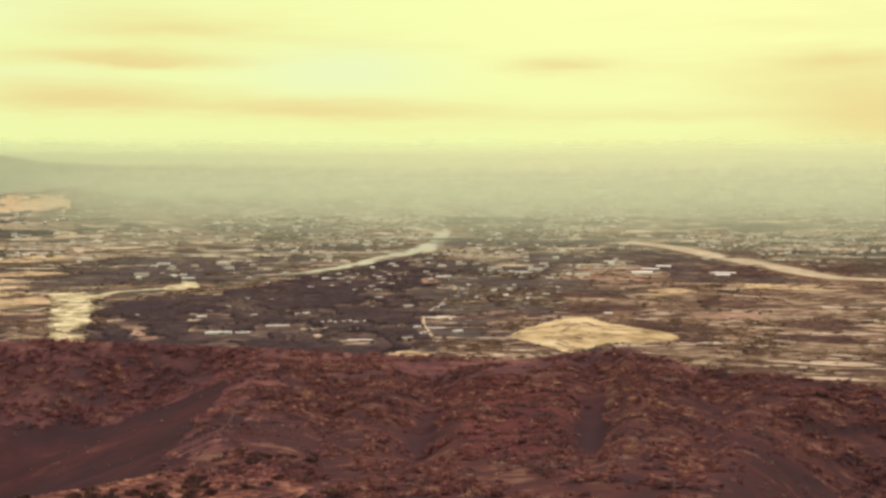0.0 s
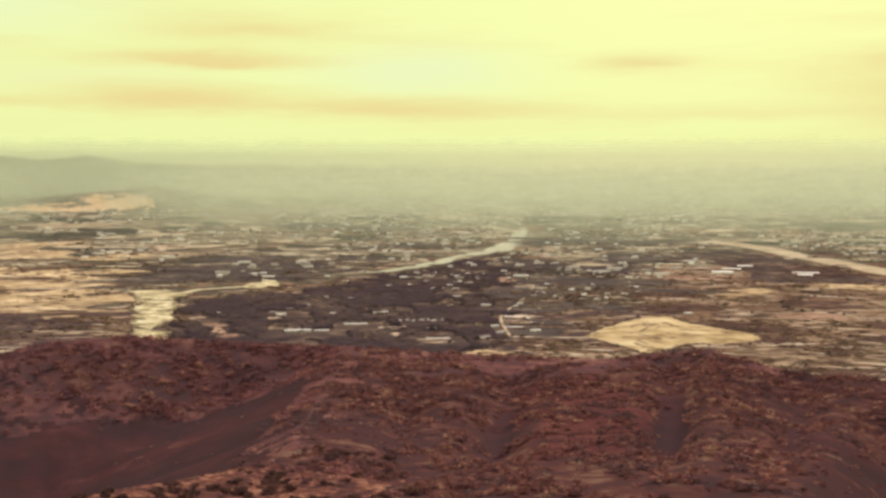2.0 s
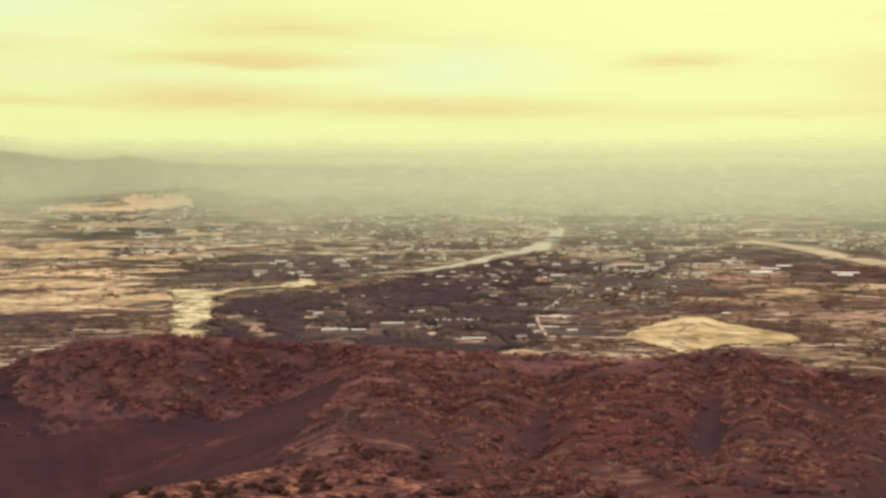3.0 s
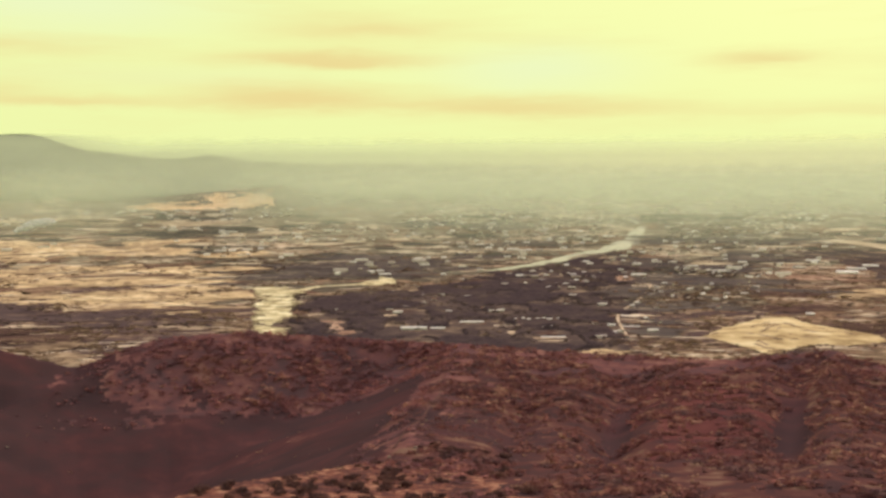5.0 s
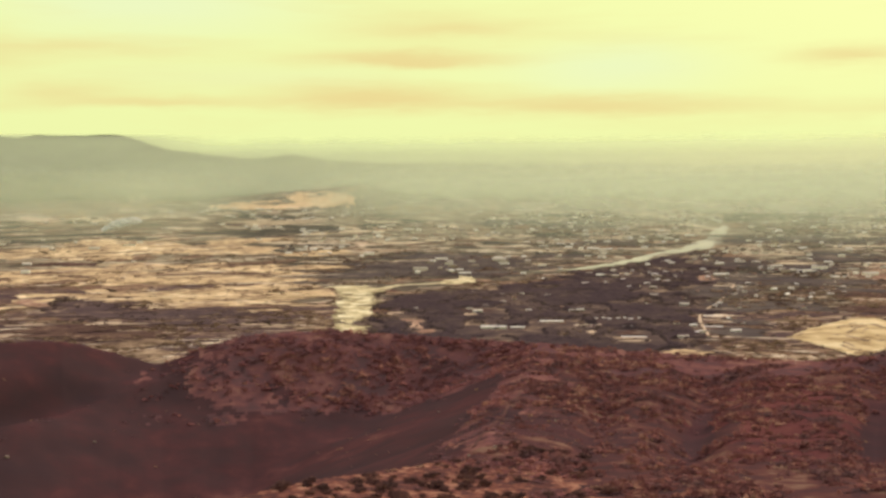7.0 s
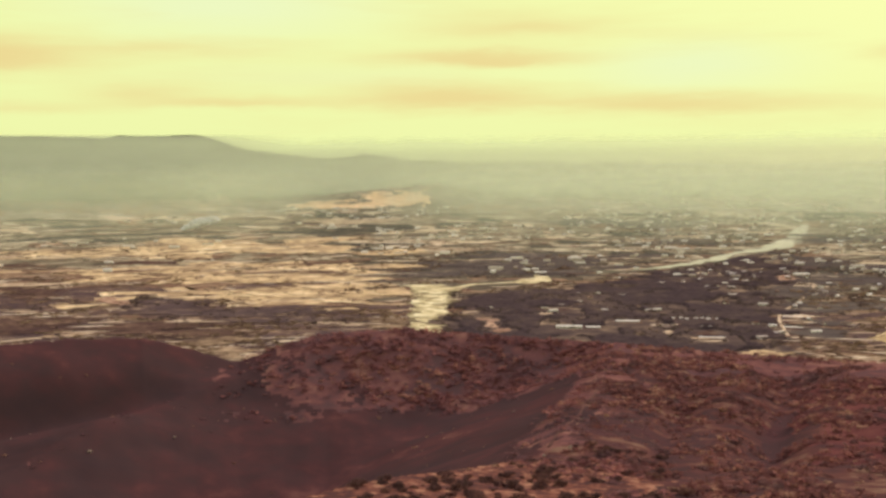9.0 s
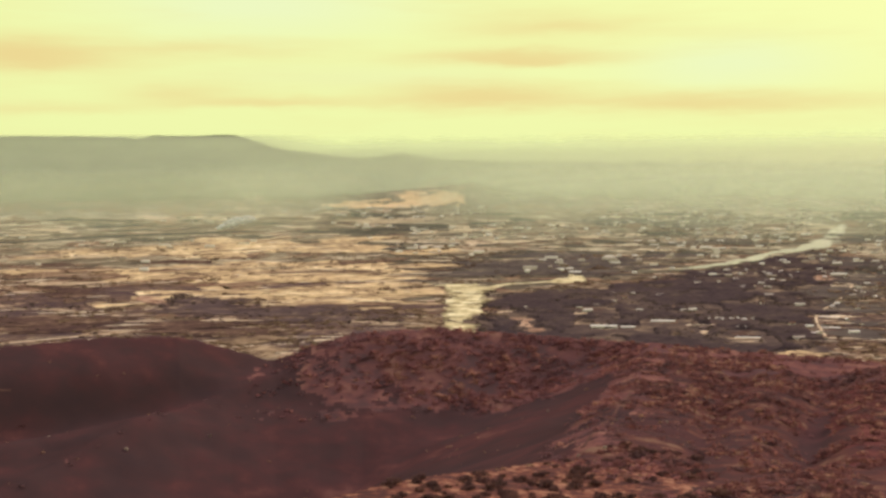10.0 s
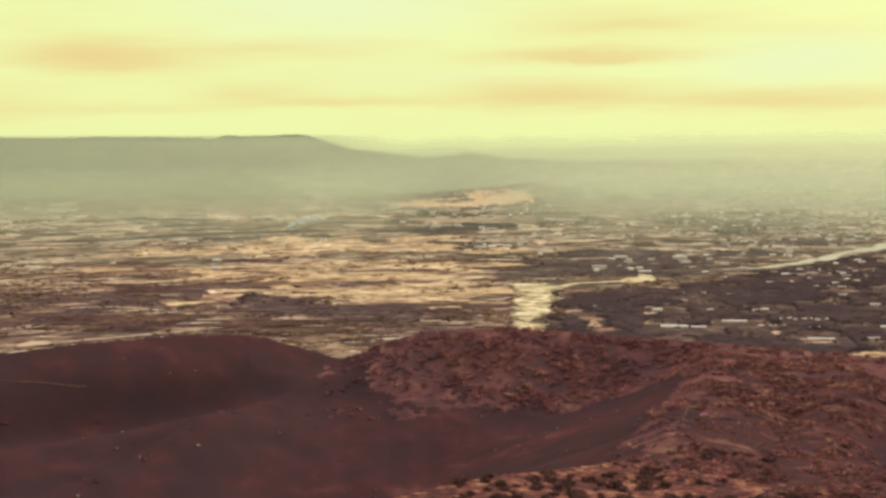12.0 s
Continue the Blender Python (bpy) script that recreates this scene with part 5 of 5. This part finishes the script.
def build_field_scrub():
    """Low bushes and rank growth that break up the fields."""
    n = 30000
    r, az = 1 / rng.uniform(1 / 3400, 1 / 1150, n), rng.uniform(-33, 33, n)
    x, y = r * np.sin(np.radians(az)), r * np.cos(np.radians(az))
    thick = fractal(x * 0.010 + 80, y * 0.006, 4)
    ok = (rng.random(n) < 0.06 + 0.9 * step(thick, 0.46, 0.66)) & ~near_line(x, y, 50)
    for poly, share in ((GRAVEL, 0.0), (MOUND, 0.0), (WOOD_C, 0.1), (NEAR_WOOD, 0.1), (GOLD, 0.75)):
        ok &= ~inside(poly, x, y) | (rng.random(n) < share)
    for px, py in SHEDS:
        ok &= (np.abs(x - px) > 32) | (y < py - 75) | (y > py + 16)
    x, y, r = x[ok], y[ok], r[ok]
    size = rng.gamma(3.0, 1.5, len(x)) * (r / 1800) ** 0.6 + 1.5
    scatter("field_scrub", [clump(9, 500 + k, 0.9, 0.6) for k in range(8)], np.column_stack([x, y, rise(r) + 0.1]), size, size * rng.uniform(0.22, 0.45, len(x)), field_scrub_mat,
            "dry brown bushes and rank growth scattered over the fields", "bushes", 1.6)


build_field_scrub()


def build_canopies():
    """Closed canopies of the woods: uneven sheets of crowns with clearings."""
    for poly, cell, dense, where in ((WOOD_C, 5.0, 0.555, "on the river flat"), (NEAR_WOOD, 4.0, 0.55, "below the hill")):
        p = np.array(poly)
        gx, gy = np.arange(p[:, 0].min() - 10, p[:, 0].max() + 10, cell), np.arange(p[:, 1].min() - 10, p[:, 1].max() + 10, cell * 1.4)
        X, Y = np.meshgrid(gx, gy)
        X, Y = X + rng.normal(0, cell * 0.2, X.shape), Y + rng.normal(0, cell * 0.25, Y.shape)
        wx, wy = X + 130 * (fractal(X * 0.013, Y * 0.013, 3) - 0.5), Y + 260 * (fractal(X * 0.016 + 60, Y * 0.016, 3) - 0.5)
        cover = inside(poly, wx, wy) & ~near_line(X, Y, 34) & ~inside(GRAVEL, X, Y) & (fractal(X * 0.018 + 5, Y * 0.011, 3) < dense)
        for px, py, w, d in PATCHES:
            cover &= ((X - px) / (0.55 * w + 3)) ** 2 + ((Y - py) / (0.55 * d + 14)) ** 2 > 1
        for px, py in SHEDS:
            cover &= (np.abs(X - px) > 30) | (Y < py - 75) | (Y > py + 16)
        high = (1.2 + 4.2 * fractal(X * 0.05, Y * 0.05, 2) ** 1.5 + rng.uniform(-0.7, 0.9, X.shape)) * np.where(cover, 1, -0.6)
        Z = rise(np.hypot(X, Y)) + high
        n = X.shape[1]
        i, j = np.meshgrid(np.arange(X.shape[0] - 1), np.arange(n - 1), indexing="ij")
        keep = (cover[:-1, :-1] | cover[1:, :-1] | cover[:-1, 1:] | cover[1:, 1:]).ravel()
        faces = np.stack([i * n + j, i * n + j + 1, (i + 1) * n + j + 1, (i + 1) * n + j], -1).reshape(-1, 4)[keep]
        used, back = np.unique(faces, return_inverse=True)
        verts = np.stack([X, Y, Z], -1).reshape(-1, 3)[used]
        ob = new("wood_canopy", mesh_of("wood_canopy", verts, back.reshape(-1, 4), [canopy_mat]))
        tagged(ob, "dark uneven tree canopy of the woods " + where, "woods", kind="stuff")


build_canopies()


# ---- buildings ----
def box(verts, faces, x0, y0, z0, x1, y1, z1):
    b = len(verts)
    verts += [(x, y, z) for z in (z0, z1) for x, y in ((x0, y0), (x1, y0), (x1, y1), (x0, y1))]
    faces += [tuple(b + i for i in f) for f in ((3, 2, 1, 0), (4, 5, 6, 7), (0, 1, 5, 4), (1, 2, 6, 5), (2, 3, 7, 6), (3, 0, 4, 7))]


def block(name, mat, *boxes):
    v, f = [], []
    for b in boxes:
        box(v, f, *b)
    return mesh_of(name, v, f, [mat])


def house(name, w, d, h, pitch, wall, roof, label, category, group, windows=2):
    """A gabled building on its base at the origin, long side along x."""
    top = new(name)
    tagged(top, label, category, group)
    g = h + d / 2 * pitch
    v = [(-w / 2, -d / 2, 0), (w / 2, -d / 2, 0), (w / 2, d / 2, 0), (-w / 2, d / 2, 0), (-w / 2, -d / 2, h), (w / 2, -d / 2, h), (w / 2, d / 2, h), (-w / 2, d / 2, h), (-w / 2, 0, g), (w / 2, 0, g)]
    f = [(0, 1, 5, 4), (2, 3, 7, 6), (1, 2, 6, 9, 5), (3, 0, 4, 8, 7), (3, 2, 1, 0)]
    part("wall", mesh_of("wall", v, f, [wall]), top)
    o, t = 0.4, 0.2
    for s in (-1, 1):
        e = s * (d / 2 + o)
        ez = h - o * pitch
        rv = [(-w / 2 - o, e, ez), (w / 2 + o, e, ez), (w / 2 + o, 0, g), (-w / 2 - o, 0, g)]
        rv += [(x, y, z + t) for x, y, z in rv]
        part("roof_slope", mesh_of("roof_slope", rv, [(0, 1, 2, 3), (7, 6, 5, 4), (0, 4, 5, 1), (1, 5, 6, 2), (2, 6, 7, 3), (3, 7, 4, 0)], [roof]), top)
    part("door", block("door", dark_mat, (-0.5, -d / 2 - 0.06, 0, 0.5, -d / 2 + 0.02, 2.1)), top)
    for k in range(windows):
        x = -w / 2 + (k + 0.5) * w / windows
        if abs(x) < 1.3:
            x += 2.2
        part("window", block("window", dark_mat, (x - 0.6, -d / 2 - 0.05, 1.0, x + 0.6, -d / 2 + 0.02, 2.2)), top)
    return top


KINDS = [
    house("house", 8.5, 5.5, 2.7, 0.35, wall_mat, roof_pale_mat, "whitewashed village house with a pale sheet roof", "house", "village houses"),
    house("house", 7.5, 5.2, 2.7, 0.4, wall_mat, roof_clay_mat, "whitewashed village house with a brown tiled roof", "house", "village houses"),
    house("house", 13, 6, 3.2, 0.3, wall_mat, roof_pale_mat, "large pale two-storey village house", "house", "village houses", 3),
]
SHED = house("long_shed", 40, 12, 5.5, 0.25, wall_mat, shed_roof_mat, "long pale farm shed with a metal roof", "shed", "farm sheds", 5)
SHED.matrix_basis = place(15, 1510, -3) @ Matrix.Diagonal((0.78, 0.8, 0.55, 1))
for x, y, turn, long, deep, high in ((44, 1517, -3, 0.55, 0.8, 0.5), (89, 1582, -4, 0.95, 0.8, 0.5), (174, 1424, -7, 0.9, 0.5, 0.3), (282, 1522, -10, 0.7, 0.6, 0.35), (303, 1640, -10, 0.8, 0.6, 0.3), (250, 1470, -9, 0.45, 0.6, 0.4),
                                     (850, 2354, -20, 1.3, 1.6, 1.25), (900, 2440, -22, 1.2, 1.4, 0.9), (955, 2510, -22, 1.0, 1.3, 0.8), (984, 2271, -24, 0.9, 1.5, 1.05), (1010, 2330, -24, 1.6, 1.2, 0.6), (544, 1640, -18, 0.36, 0.7, 0.7), (155, 3120, -3, 0.7, 1.0, 0.8)):
    copy_thing(SHED, place(x, y, turn) @ Matrix.Diagonal((long, deep, high, 1)))
for k, along in enumerate((0, 11, 17, 29, 38, 44, 56)):
    copy_thing(SHED, place(148 + along, 1616 + 7 * math.sin(k * 2.1), -6 + 9 * math.sin(k)) @ Matrix.Diagonal((0.15 + 0.06 * math.sin(3 * k), 0.45, 0.40, 1)))


def build_houses():
    spots = []
    for poly, n in ((TOWN_C, 90), (TOWN_E, 90), (WOOD_C, 30), (TOWN_FAR, 20)):
        p = np.array(poly)
        tries = 0
        while n and tries < 9000:
            tries += 1
            x, y = random.uniform(p[:, 0].min(), p[:, 0].max()), random.uniform(p[:, 1].min(), p[:, 1].max())
            if bool(inside(poly, x, y)) and fractal(np.array(x * 0.01), np.array(y * 0.01), 2) > 0.45 and not bool(near_line(np.array(x), np.array(y), 60)) and all(math.hypot(x - a, y - b) > 24 for a, b in spots):
                spots.append((x, y))
                n -= 1
    spots += [(114, 1746), (123, 1708), (136, 1715), (196, 1735), (266, 1927), (301, 1862), (232, 2162), (267, 2160), (324, 2192), (112, 2268), (182, 2290), (344, 1992), (58, 2421), (81, 2392), (158, 2500), (257, 1419), (228, 1415)]
    for k, ob in enumerate(KINDS):
        ob.matrix_basis = place(*spots[k], random.uniform(-30, 30))
    for x, y in spots[3:]:
        copy_thing(random.choice(KINDS), place(x, y, random.choice((0, 0, 90)) + random.uniform(-25, 25)) @ Matrix.Scale(random.uniform(0.65, 0.95), 4))
    # far villages, too small to tell apart
    v, f = [], []
    count = 0
    while count < 1150:
        r, a = math.sqrt(random.uniform(2300 ** 2, 4600 ** 2)), radians(random.uniform(-32, 34))
        x, y = r * math.sin(a), r * math.cos(a)
        d = float(fractal(np.array(x * 0.002 + 9), np.array(y * 0.002), 3))
        if near_line(np.array(x), np.array(y), 75) or inside(DARK_FIELD, x, y) or inside(DARK_FRONT, x, y) or d < 0.47 - 0.1 * float(inside(TOWN_FAR, x, y)) or (bool(inside(GOLD, x, y)) and random.random() < 0.9):
            continue
        z, w, l, h = float(rise(r)), random.choice((1, 1, 1, 1.8)) * random.uniform(3.5, 9), random.uniform(5, 10), random.uniform(2.2, 4.5)
        box(v, f, x - w, y - l / 2, z - 0.3, x + w, y + l / 2, z + h)
        b = len(v)
        v += [(x - w - 0.4, y - l / 2 - 0.4, z + h), (x + w + 0.4, y - l / 2 - 0.4, z + h), (x + w + 0.4, y + l / 2 + 0.4, z + h), (x - w - 0.4, y + l / 2 + 0.4, z + h), (x - w, y, z + h + l * 0.25), (x + w, y, z + h + l * 0.25)]
        f += [(b, b + 1, b + 5, b + 4), (b + 2, b + 3, b + 4, b + 5), (b + 1, b + 2, b + 5), (b + 3, b, b + 4)]
        count += 1
    ob = new("far_village", mesh_of("far_village", v, f, [far_roof_mat]))
    tagged(ob, "pale houses of distant villages scattered over the plain", "village", kind="stuff")


build_houses()
